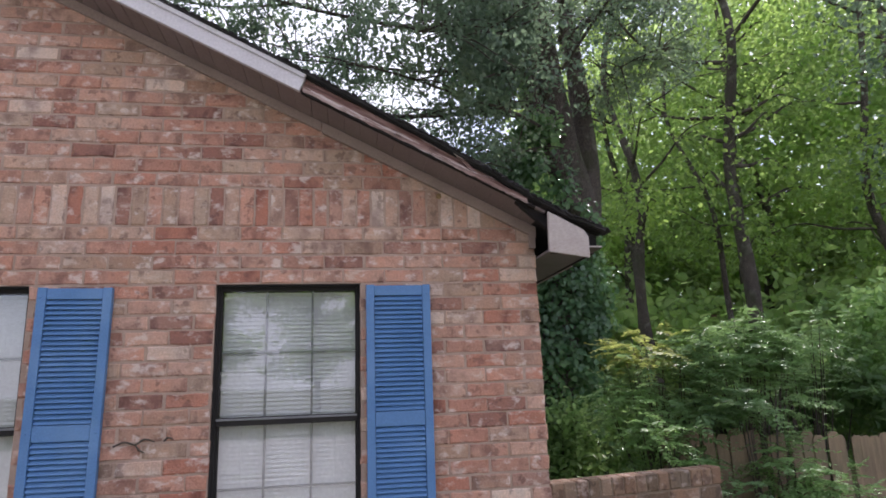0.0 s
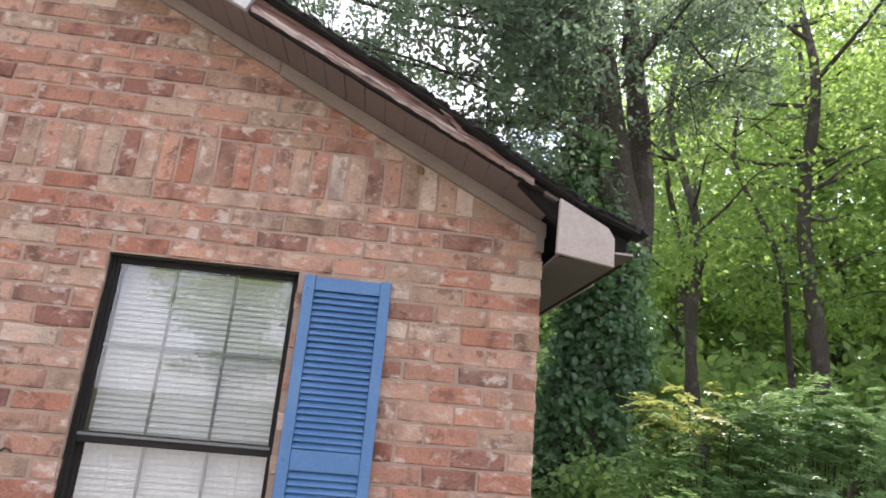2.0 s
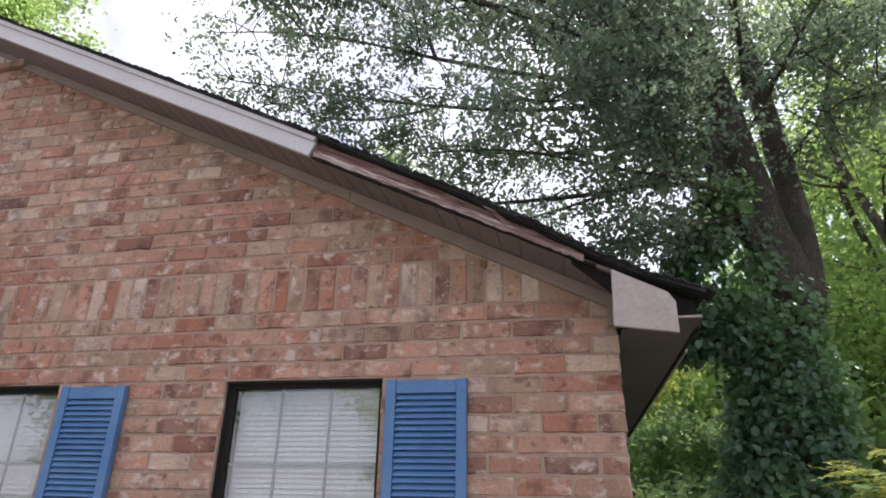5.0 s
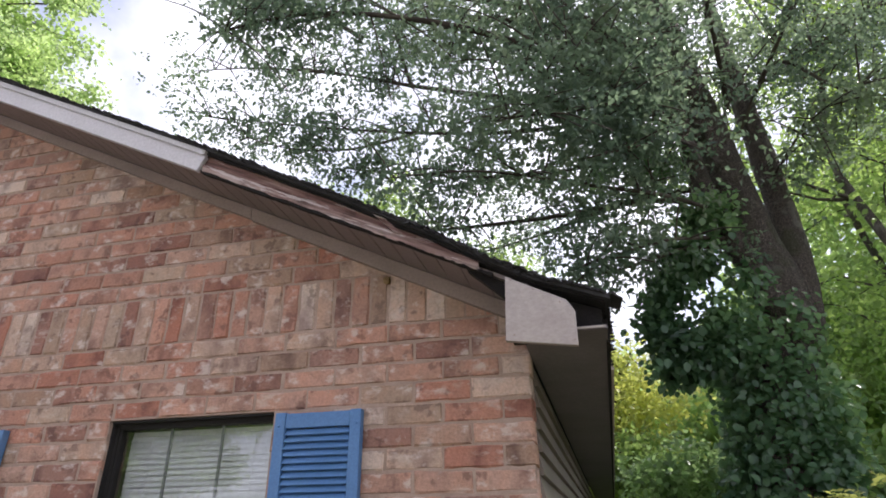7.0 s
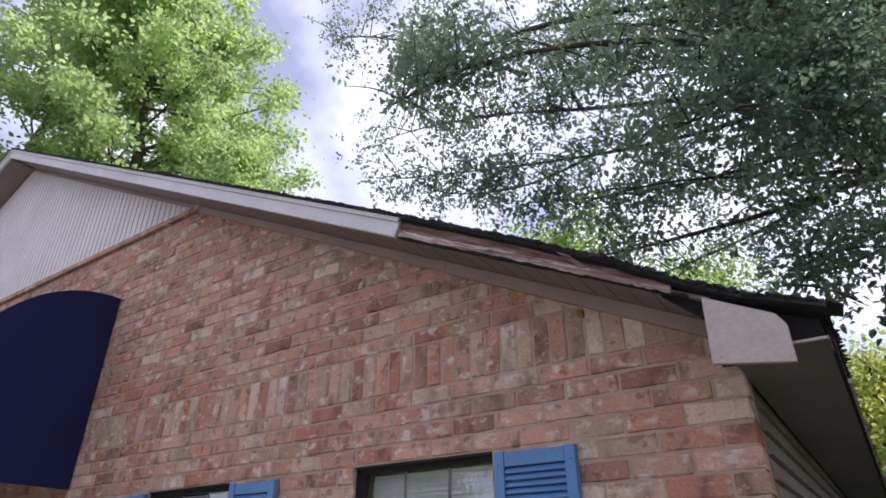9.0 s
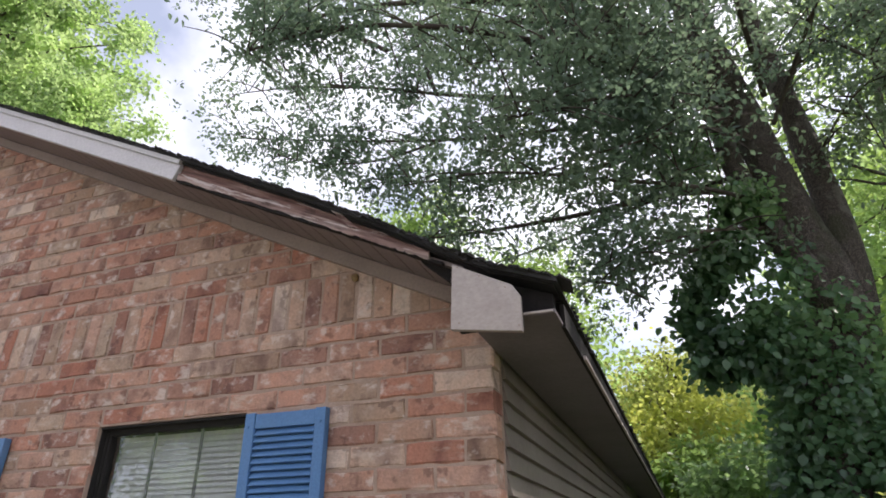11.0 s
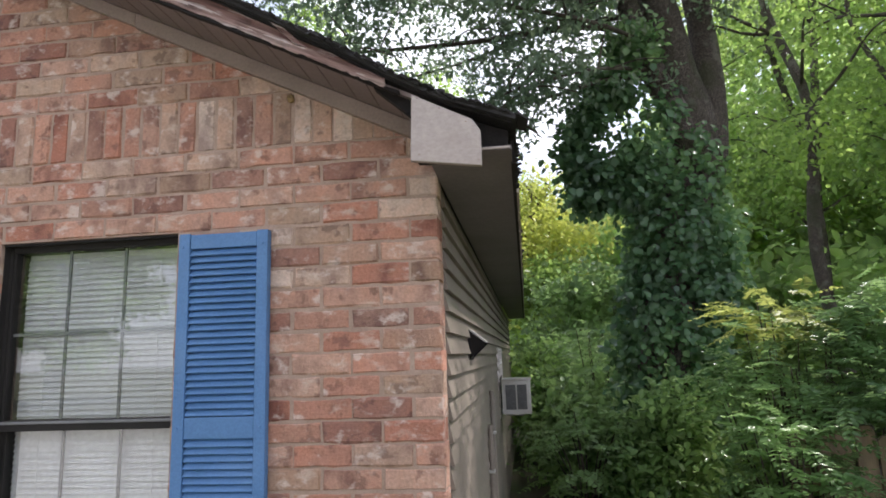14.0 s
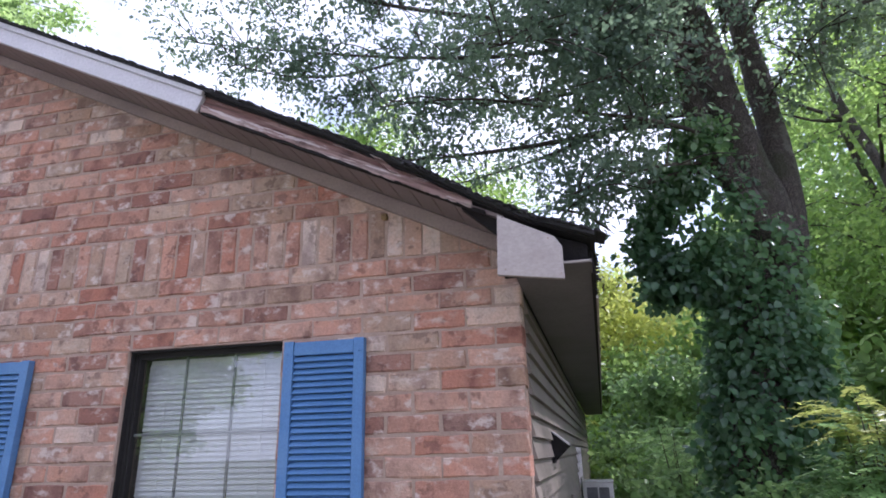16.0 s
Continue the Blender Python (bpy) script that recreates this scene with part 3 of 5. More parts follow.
def rake_soffit():
    thing = structure(empty("trim_rake_soffit"), "ribbed brown-grey vinyl soffit under the gable overhang", "soffit")
    w = 0.0985
    ang = math.degrees(math.atan(SLOPE))
    bm = bmesh.new()
    prof = [(0, 0.012), (0, 0.0), (0.003, -0.0014), (w - 0.006, -0.0014), (w - 0.004, 0.0022), (w, 0.0022), (w, 0.012)]
    q = [[bm.verts.new((x, y, z)) for x, z in prof] for y in (-0.268, -0.003)]
    bm.faces.new(q[0])
    bm.faces.new(q[1][::-1])
    for i in range(len(prof)):
        j = (i + 1) % len(prof)
        bm.faces.new((q[0][i], q[1][i], q[1][j], q[0][j]))
    bmesh.ops.recalc_face_normals(bm, faces=bm.faces[:])
    me = bpy.data.meshes.new("soffit_panel")
    bm.to_mesh(me)
    bm.free()
    me.materials.append(SOFFIT)
    run = (CORNER - 0.02 - APEX) / math.cos(math.radians(ang))
    for i in range(int(run / w)):
        x = CORNER - 0.02 - (i + 1) * w * math.cos(math.radians(ang))
        shared("soffit_panel", me, thing, pose(x, 0, rake(x, 0.014), 0, ang, 0))
        if i > 40:
            xm = 2 * APEX - x
            shared("soffit_panel", me, thing, pose(xm - w * math.cos(math.radians(ang)), 0, rake(xm - w * math.cos(math.radians(ang)), 0.014), 0, -ang, 0))


rake_soffit()
frieze = structure(part("trim_frieze", sloped(-1.285, CORNER + 0.005, -0.053, 0.012, -0.022, 0.004, 0.003), FRIEZE), "dull tan frieze board along the top of the bricks", "trim")
structure(part("trim_frieze_upper", sloped(APEX, -1.289, -0.046, 0.012, -0.017, 0.004, 0.003), FRIEZE), "brownish frieze board higher up the gable", "trim")
structure(part("trim_frieze_far", prism([(WEST + 0.2, rake(WEST + 0.2, -0.046)), (APEX, rake(APEX, -0.046)), (APEX, rake(APEX, 0.012)), (WEST + 0.2, rake(WEST + 0.2, 0.012))], -0.017, 0.004), FRIEZE), "brownish frieze board on the far slope", "trim")

# boarded gable top
GABLE_END = -3.575
gable_left = 2 * APEX - GABLE_END
gable_wall = structure(part("gable_top", prism([(gable_left, GABLE_Z), (GABLE_END, GABLE_Z), (APEX, rake(APEX, -0.02))], -0.012, 0.004), GABLE), "off-white vertical boarding filling the gable top", "gable")
x = GABLE_END - 0.06
while x > gable_left:
    zt = rake(x, -0.03)
    if zt - GABLE_Z > 0.03:
        bm = prism([(x, GABLE_Z + 0.006), (x + 0.064, GABLE_Z + 0.006), (x + 0.064, rake(x + 0.064, -0.03)), (x, zt)], -0.022, -0.0125, 0.0)
        part("board", bm, GABLE, gable_wall)
    x -= 0.078
part("ledge", box(gable_left - 0.05, GABLE_END + 0.02, -0.035, 0.0, GABLE_Z - 0.045, GABLE_Z, 0.004), BRICK_ONE["tan"], gable_wall, "tan ledge strip under the boarding")
part("end_cap", box(GABLE_END - 0.02, GABLE_END + 0.025, -0.03, -0.005, GABLE_Z - 0.03, GABLE_Z + 0.05, 0.004), GABLE, gable_wall)

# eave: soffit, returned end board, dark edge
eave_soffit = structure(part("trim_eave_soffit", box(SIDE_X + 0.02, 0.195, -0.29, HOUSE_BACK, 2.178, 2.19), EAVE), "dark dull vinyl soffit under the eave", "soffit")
bm = box(0.19, 0.203, -0.16, HOUSE_BACK, 2.172, 2.252)
structure(part("trim_eave_edge", bm, BLACK), "near-black eave edge with no gutter", "trim")
drip = bmesh.new()
rngd = random.Random(3)
y = 0.2
while y < HOUSE_BACK - 0.3:
    step = rngd.uniform(0.25, 0.7)
    box(0.203, 0.213, y, y + step - 0.01, 2.168 + rngd.uniform(-0.002, 0.002), 2.183, 0.001, drip)
    y += step
structure(part("trim_drip_strip", drip, TAILW), "chipped pale drip strip along the eave", "trim")

tail = structure(part("trim_tail_board", prism([(-0.116, 2.148), (0.104, 2.116), (0.104, 2.228), (0.080, 2.266), (-0.108, 2.364)], -0.338, -0.318, 0.002), TAILW), "worn white end board closing the eave corner", "board")
for sx, sz in ((-0.09, 2.35), (-0.088, 2.165), (0.095, 2.135), (0.06, 2.26), (-0.02, 2.31)):
    part("nail_head", box(sx - 0.002, sx + 0.002, -0.3395, -0.3375, sz - 0.002, sz + 0.002), FRIEZE, tail)
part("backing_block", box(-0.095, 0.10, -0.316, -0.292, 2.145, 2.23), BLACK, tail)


part("edge_trim", box(0.10, 0.190, -0.297, -0.291, 2.180, 2.187, 0.001), TAILW, eave_soffit, "pale metal edge of the soffit")
structure(part("trim_frieze_return", box(-0.118, -0.083, -0.024, 0.003, 2.235, rake(-0.118, -0.05), 0.003), FRIEZE), "tan trim stub at the top of the brick corner", "trim")


# ---- windows ----
def window(name, x0, x1):
    w = structure(empty(name), "dark bronze double-hung window with closed white blinds", "window")
    z0, z1 = SILL, HEAD
    t = 0.017
    for a in ((x0, x0 + t, z0, z1), (x1 - t, x1, z0, z1), (x0 + t, x1 - t, z1 - 0.03, z1), (x0 + t, x1 - t, z0, z0 + 0.035)):
        part("frame", box(a[0] + 0.001, a[1] - 0.001, 0.048, 0.15, a[2], a[3] - 0.001, 0.003), BRONZE, w)
    # Dark strips stand in for the shade on the brick reveal and head.
    for a in ((x0, x0 + 0.006, 0.022, z0, z1 - 0.004), (x1 - 0.006, x1, 0.022, z0, z1 - 0.004), (x0 + 0.006, x1 - 0.006, 0.012, z1 - 0.009, z1 - 0.003)):
        part("reveal_shade", box(a[0] + 0.001, a[1] - 0.001, a[2], 0.0475, a[3], a[4]), BRONZE, w)
    zm = 1.345
    part("meeting_rail", box(x0 + t, x1 - t, 0.052, 0.125, zm - 0.02, zm + 0.02, 0.004), BRONZE, w)
    part("meeting_rail_lip", box(x0 + t, x1 - t, 0.046, 0.0515, zm + 0.006, zm + 0.017, 0.002), MUNTIN, w)
    for name_, zb, zt, y in (("upper_sash", zm + 0.02, z1 - 0.03, 0.066), ("lower_sash", z0 + 0.035, zm - 0.02, 0.09)):
        ia, ib = x0 + t, x1 - t
        bm = bmesh.new()
        for sx in (ia, ib - 0.010):
            box(sx, sx + 0.010, y - 0.012, y + 0.012, zb, zt, 0.002, bm)
        sash = part(name_, bm, BRONZE, w)
        for k in (1, 2):
            xc = ia + (ib - ia) * k / 3
            part("muntin", box(xc - 0.006, xc + 0.006, y + 0.002, y + 0.009, zb, zt, 0.002), MUNTIN, sash, "grey divider bar")
        zc = (zb + zt) / 2
        part("muntin", box(ia + 0.010, ib - 0.010, y + 0.0025, y + 0.0085, zc - 0.006, zc + 0.006, 0.002), MUNTIN, sash, "grey divider bar")
        pb = bmesh.new()
        pb.faces.new([pb.verts.new(q) for q in ((ia + 0.008, y, zb), (ib - 0.008, y, zb), (ib - 0.008, y, zt), (ia + 0.008, y, zt))])
        p = part("pane", pb, GLASS, sash, "clear reflecting glass")
        p.visible_shadow = False
    part("sill", box(x0 - 0.01, x1 + 0.01, -0.02, 0.07, z0 - 0.05, z0 - 0.002, 0.006), BRICK_ONE["tan"], w)


def blind(x0, x1):
    b = tagged(empty("window_blind"), "white horizontal mini blind hanging closed behind glass", "blind", "window blinds")
    bm = box(0.0, x1 - x0 - 0.05, -0.0006, 0.0006, -0.0115, 0.0115)
    for v in bm.verts:
        v.co.y += 0.0048 * v.co.z / 0.0115
    me = bpy.data.meshes.new("slat")
    bm.to_mesh(me)
    bm.free()
    me.materials.append(BLIND)
    z = HEAD - 0.06
    rng = random.Random(int(-x0 * 10))
    while z > SILL + 0.05:
        shared("slat", me, b, pose(x0 + 0.025, 0.123, z, 0, 0, rng.uniform(-0.02, 0.02)))
        z -= 0.0222
    part("head_rail", box(x0 + 0.033, x1 - 0.033, 0.118, 0.145, HEAD - 0.05, HEAD - 0.031, 0.002), BLIND, b)
    for k in (0.18, 0.82):
        xc = x0 + (x1 - x0) * k
        part("cord", box(xc - 0.001, xc + 0.001, 0.1145, 0.1155, SILL + 0.05, HEAD - 0.05), BLIND, b)


for i, o in enumerate(OPEN):
    window("window_%d" % (i + 1), o[0], o[1])
    blind(o[0], o[1])
    structure(part("room_%d" % (i + 1), box(o[0] - 0.3, o[1] + 0.3, 0.9, 1.0, 0.2, 2.3), ROOM), "plain dim wall of the room behind", "wall")


# ---- shutters ----
def shutter(x0, z0=0.675, z1=2.03, width=0.344, lean=0.0):
    s = tagged(empty("shutter", pose(x0, -0.006, 0, 0, lean, 0)), "blue painted louvred shutter fixed to the brick", "shutter", "window shutters")
    d = 0.034
    st = 0.043
    for a in (0, width - st):
        part("stile", box(a, a + st, -d, 0, z0, z1, 0.004), BLUE, s)
    zm = 1.332
    for a, b in ((z1 - 0.058, z1 - 0.004), (zm - 0.037, zm + 0.037), (z0 + 0.004, z0 + 0.07)):
        part("rail", box(st + 0.001, width - st - 0.001, -d + 0.004, -0.004, a, b, 0.003), BLUE, s)
    part("back_panel", box(st + 0.002, width - st - 0.002, -0.004, -0.001, z0 + 0.07, z1 - 0.06), BLUE, s)
    bm = box(0, width - 2 * st - 0.002, -0.0025, 0.0025, -0.0145, 0.0145, 0.0015)
    me = bpy.data.meshes.new("louver")
    bm.to_mesh(me)
    bm.free()
    me.materials.append(BLUE)
    for a, b in ((zm + 0.04, z1 - 0.06), (z0 + 0.072, zm - 0.04)):
        n = int((b - a) / 0.0247)
        for i in range(n):
            shared("louver", me, s, pose(st + 0.001, -0.0195, a + (i + 0.5) * (b - a) / n, -40, 0, 0))
    for sx in (0.018, width - 0.018):
        for sz in (z1 - 0.05, zm, z0 + 0.05):
            bm = bmesh.new()
            bmesh.ops.create_cone(bm, cap_ends=True, segments=10, radius1=0.006, radius2=0.004, depth=0.004)
            ob = part("screw_cap", bm, BLUE, s)
            ob.matrix_basis = pose(sx, -d - 0.0015, sz, 90)


shutter(-1.046)
shutter(-2.669, lean=0.5)
shutter(-3.775)

# mud nest on the bricks under the frieze
bm = bmesh.new()
bmesh.ops.create_icosphere(bm, subdivisions=3, radius=0.016)
for v in bm.verts:
    v.co *= 1 + 0.35 * noise.noise(v.co * 90)
    v.co.y *= 0.7
ob = part("wasp_nest", bm, NEST)
ob.matrix_basis = pose(-0.63, -0.008, 2.54)
tagged(ob, "small yellowish mud nest stuck to the bricks", "nest")


def tendril():
    """The dried remains of a creeper on the bricks."""
    t = tagged(empty("dried_tendril"), "dark dried creeper tendril clinging to the bricks", "tendril")
    for pts in (((-2.26, 1.255), (-2.21, 1.275), (-2.16, 1.262), (-2.12, 1.285), (-2.07, 1.27)), ((-2.16, 1.262), (-2.14, 1.235), (-2.115, 1.222)), ((-2.03, 1.272), (-2.01, 1.288), (-1.985, 1.278))):
        part("twig", tube([(x, -0.004, z) for x, z in pts], [0.0045] * (len(pts) - 1) + [0.002], 5)[0], BARK, t)


# ---- porch: awning, door, lantern ----
def awning():
    x1, x0 = -4.385, -6.185
    a = tagged(empty("awning"), "dark navy canvas awning with a rounded front over the door", "awning")
    prof = []
    for i in range(15):
        th = math.pi / 2 * i / 14
        prof.append((-0.98 * math.sin(th) ** 0.9 - 0.004, 2.42 + 1.115 * math.cos(th)))
    prof.append((-0.99, 2.12))
    bm = bmesh.new()
    rows = [[bm.verts.new((x, y, z)) for y, z in prof] for x in (x0, x0 * 0.5 + x1 * 0.5, x1)]
    for r0, r1 in zip(rows, rows[1:]):
        for i in range(len(prof) - 1):
            bm.faces.new((r0[i], r0[i + 1], r1[i + 1], r1[i]))
    bmesh.ops.solidify(bm, geom=bm.faces[:], thickness=0.006)
    part("canopy", bm, NAVY, a)
    for x in (x1 - 0.002, x0 + 0.002):
        bm = bmesh.new()
        f = bm.faces.new([bm.verts.new((x, y, z)) for y, z in prof] + [bm.verts.new((x, -0.004, 2.12))])
        g = bmesh.ops.extrude_face_region(bm, geom=[f])
        for v in g["geom"]:
            if isinstance(v, bmesh.types.BMVert):
                v.co.x -= 0.006 if x == x1 - 0.002 else -0.006
        bmesh.ops.recalc_face_normals(bm, faces=bm.faces[:])
        part("side_panel", bm, NAVY, a)


awning()
door = structure(empty("door_1"), "brown wooden front door in a brick opening", "door")
leaf = part("leaf", box(DOOR[0] + 0.1, DOOR[1] - 0.1, 0.09, 0.135, 0.02, 2.0, 0.003), DOORWOOD, door)
for a in ((DOOR[0], DOOR[0] + 0.098, 0.0, DOOR[3]), (DOOR[1] - 0.098, DOOR[1], 0.0, DOOR[3]), (DOOR[0] + 0.1, DOOR[1] - 0.1, 2.003, DOOR[3])):
    part("frame", box(a[0], a[1], 0.05, 0.15, a[2], a[3], 0.004), DOORWOOD, door)


part("handle", box(DOOR[1] - 0.2, DOOR[1] - 0.17, 0.05, 0.088, 0.95, 1.08, 0.006), STEEL, leaf, "bright metal handle")


def lantern():
    l = tagged(empty("wall_lantern", pose(-4.17, 0, 1.92)), "small brass and glass wall lantern beside the door", "lantern")
    part("back_plate", box(-0.05, 0.05, -0.015, -0.002, -0.08, 0.06, 0.004), BRONZE, l)
    part("arm", box(-0.008, 0.008, -0.09, -0.016, 0.02, 0.036, 0.003), BRONZE, l)
    bm = bmesh.new()
    bmesh.ops.create_cone(bm, cap_ends=True, segments=6, radius1=0.045, radius2=0.07, depth=0.13)
    body = part("glass_body", bm, TAILW, l)
    body.matrix_basis = pose(0, -0.095, 0.0)
    bm = bmesh.new()
    bmesh.ops.create_cone(bm, cap_ends=True, segments=6, radius1=0.082, radius2=0.02, depth=0.04)
    part("cap", bm, STEEL, body, "pale metal cap").matrix_basis = pose(0, 0, 0.088)


lantern()


# ---- side wall fittings ----
def vent_hood():
    v = tagged(empty("vent_hood", pose(SIDE_X + 0.014, 1.08, 1.60)), "small open vent hood with a dark inside on siding", "vent")
    part("back", box(0.0, 0.006, -0.10, 0.10, -0.07, 0.08), BLACK, v)
    bm = box(0.0, 0.10, -0.10, 0.10, -0.004, 0.004, 0.001)
    part("flap", bm, ACBOX, v).matrix_basis = pose(0.006, 0, 0.078, 0, 38, 0)
    for y in (-0.10, 0.096):
        bm = bmesh.new()
        f = bm.faces.new([bm.verts.new(c) for c in ((0.006, y, 0.075), (0.006, y, -0.06), (0.085, y, 0.012))])
        g = bmesh.ops.extrude_face_region(bm, geom=[f])
        for q in g["geom"]:
            if isinstance(q, bmesh.types.BMVert):
                q.co.y += 0.004
        bmesh.ops.recalc_face_normals(bm, faces=bm.faces[:])
        part("cheek", bm, BLACK, v)


vent_hood()


def side_window():
    w = structure(empty("window_3"), "white framed side window above the cooling unit", "window")
    x = SIDE_X + 0.006
    y0, y1, z0, z1 = 3.96, 4.8, 0.95, 1.62
    for a in ((y0, y0 + 0.03, z0, z1), (y1 - 0.03, y1, z0, z1), (y0 + 0.03, y1 - 0.03, z1 - 0.03, z1), (y0 + 0.03, y1 - 0.03, z0, z0 + 0.03)):
        part("frame", box(x, x + 0.022, a[0], a[1], a[2], a[3], 0.003), GABLE, w)
    for k in (1, 2):
        yc = y0 + (y1 - y0) * k / 3
        part("muntin", box(x + 0.014, x + 0.024, yc - 0.012, yc + 0.012, 1.34, z1 - 0.03), GABLE, w)
    part("muntin", box(x + 0.0145, x + 0.0235, y0 + 0.05, y1 - 0.05, 1.44, 1.464), GABLE, w)
    part("pane", box(x + 0.0095, x + 0.0125, y0 + 0.05, y1 - 0.05, z0 + 0.05, z1 - 0.05), GRILLE, w)


side_window()


def air_conditioner():
    a = tagged(empty("air_conditioner", pose(SIDE_X + 0.045, 3.9, 0.99)), "small beige window air conditioner sticking out of the side window", "air conditioner")
    case = part("case", box(0, 0.275, 0.004, 0.5, 0, 0.315, 0.008), ACBOX, a)
    for x0, x1 in ((0.035, 0.132), (0.145, 0.235)):
        part("side_grille", box(x0, x1, 0.0, 0.006, 0.045, 0.275, 0.002), GRILLE, case, "dark louvred grille")
        for k in range(5):
            part("slat", box(x0 + 0.004, x1 - 0.004, -0.003, 0.0, 0.07 + 0.04 * k, 0.078 + 0.04 * k), GRILLE, case)
    part("lid_edge", box(-0.003, 0.282, -0.003, 0.505, 0.3155, 0.327, 0.002), ACBOX, a)
    part("bracket", box(0.02, 0.2, 0.2, 0.22, -0.03, -0.001, 0.002), ACBOX, a)


air_conditioner()
pipe = empty("conduit", pose(SIDE_X + 0.02, 2.04, 0))
tagged(pipe, "grey conduit pipe running down the siding", "conduit")
for y, z0, z1 in ((0.0, -0.2, 1.10), (0.35, -0.2, 1.30)):
    bm = bmesh.new()
    bmesh.ops.create_cone(bm, cap_ends=True, segments=10, radius1=0.018, radius2=0.018, depth=z1 - z0)
    part("pipe", bm, SIDING, pipe).matrix_basis = pose(0.015, y, (z0 + z1) / 2)
    part("clip", box(-0.005, 0.036, y - 0.025, y + 0.025, z1 - 0.3, z1 - 0.28, 0.002), ACBOX, pipe)

# ---- ground, garden wall, fence ----
bm = bmesh.new()
bmesh.ops.create_grid(bm, x_segments=140, y_segments=140, size=1)


def ground_z(x, y):
    drop = min(1.0, max(0.0, (x - 0.4) / 2.0))
    drop = drop * drop * (3 - 2 * drop)
    z = -0.85 * drop if y > -1.5 else -0.85 * drop * max(0.0, 1 + (y + 1.5) / 4)
    return z + 0.05 * noise.noise(Vector((x * 0.5, y * 0.5, 0)))


for v in bm.verts:
    for i in (0, 1):
        s_ = v.co[i]
        v.co[i] = math.copysign(abs(s_) ** 3.2 * 900 + abs(s_) * 14, s_)
    v.co.z = ground_z(v.co.x, v.co.y) - 0.02
ground = structure(part("ground", bm, GROUND), "patchy grass and leaf litter yard around the house", "ground")


def garden_wall():
    thing = structure(empty("garden_wall", pose(CORNER + 0.004, 0.004, 0, 0, 0, 11)), "low weathered brick wing wall with a rowlock cap", "wall")
    length, top_z = 1.135, 0.963
    cap = 0.10
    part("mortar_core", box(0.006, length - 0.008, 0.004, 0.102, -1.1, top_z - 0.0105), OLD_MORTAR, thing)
    rng = random.Random(21)
    cache = {}

    def put(w, d, h, x, y, z, kinds):
        kind = rng.choice(kinds)
        key = (round(w, 3), round(d, 3), round(h, 3), kind, rng.randrange(3))
        if key not in cache:
            v, f = brick_mesh(key[0], key[1], key[2], 0.003, None, rng, 0.006)
            cache[key] = mesh_from("brick", v, f + [(0, 3, 2, 1)], [BRICK_ONE[kind]])
        shared("brick", cache[key], thing, pose(x, y, z, rng.uniform(-0.6, 0.6), rng.uniform(-0.5, 0.5), rng.uniform(-0.5, 0.5)))

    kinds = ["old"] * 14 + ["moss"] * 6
    z, k = top_z - cap, 0
    while z > -1.0:
        z -= COURSE
        x = 0.0 if k % 2 else -LONG / 2
        while x < length - 0.02:
            a, b = max(x, 0.0), min(x + LONG - JOINT, length)
            if b - a > 0.03:
                put(b - a, 0.107, COURSE - JOINT, a, rng.uniform(-0.002, 0.002), z + JOINT / 2, kinds)
            x += LONG
        k += 1
    x = 0.0
    while x < length - 0.04:
        put(0.0715, 0.112, cap - 0.006, x, -0.003 + rng.uniform(-0.003, 0.003), top_z - cap + 0.004, kinds)
        x += 0.0765


garden_wall()


def fence():
    f = structure(empty("fence"), "weathered dog-eared board fence overgrown with shrubs", "fence")
    rng = random.Random(8)
    me = []
    for i in range(4):
        h = 1.78 + 0.02 * i
        m = bpy.data.meshes.new("board")
        bm = prism([(0, 0), (0.138, 0), (0.138, h - 0.035), (0.108, h), (0.03, h), (0, h - 0.035)], 0, 0.016, 0.002)
        bm.to_mesh(m)
        bm.free()
        m.materials.append(FENCE)
        me.append(m)
    for i in range(6, 80):
        x = 1.2 + i * 0.146
        y = 2.8 + 0.004 * i
        shared("board", rng.choice(me), f, pose(x, y, -0.80 - 0.0095 * i + rng.uniform(-0.02, 0.02), rng.uniform(-1, 1), rng.uniform(-1.2, 1.2), 1.5))
    for z in (-0.4, 0.55):
        bm = box(0.9, 11.9, 0.02, 0.06, z, z + 0.09, 0.004)
        part("rail", bm, FENCE, f).matrix_basis = pose(1.2, 2.82, 0, 0, 3.7, 1.5)


fence()
structure(part("driveway", box(-14.0, 3.5, -16.0, -4.2, -0.3, 0.05, 0.01), PAVE), "pale concrete drive in front of the house", "driveway")


def neighbour():
    h = tagged(empty("neighbour_house", pose(14.8, 12.2, 0, 0, 0, -30)), "pale neighbouring house with a brownish pink roof among trees", "house")
    part("wall", box(-5, 5, 0, 6, -1.0, 1.75), PAVE, h)
    bm = bmesh.new()
    q = [[bm.verts.new((x, y, z)) for y, z in ((-0.5, 1.7), (6.5, 1.7), (3.0, 3.6))] for x in (-5.4, 5.4)]
    bm.faces.new(q[0])
    bm.faces.new(q[1][::-1])
    for i in range(3):
        bm.faces.new((q[0][i], q[1][i], q[1][(i + 1) % 3], q[0][(i + 1) % 3]))
    bmesh.ops.recalc_face_normals(bm, faces=bm.faces[:])
    part("roof", bm, ROOFRED, h)


neighbour()


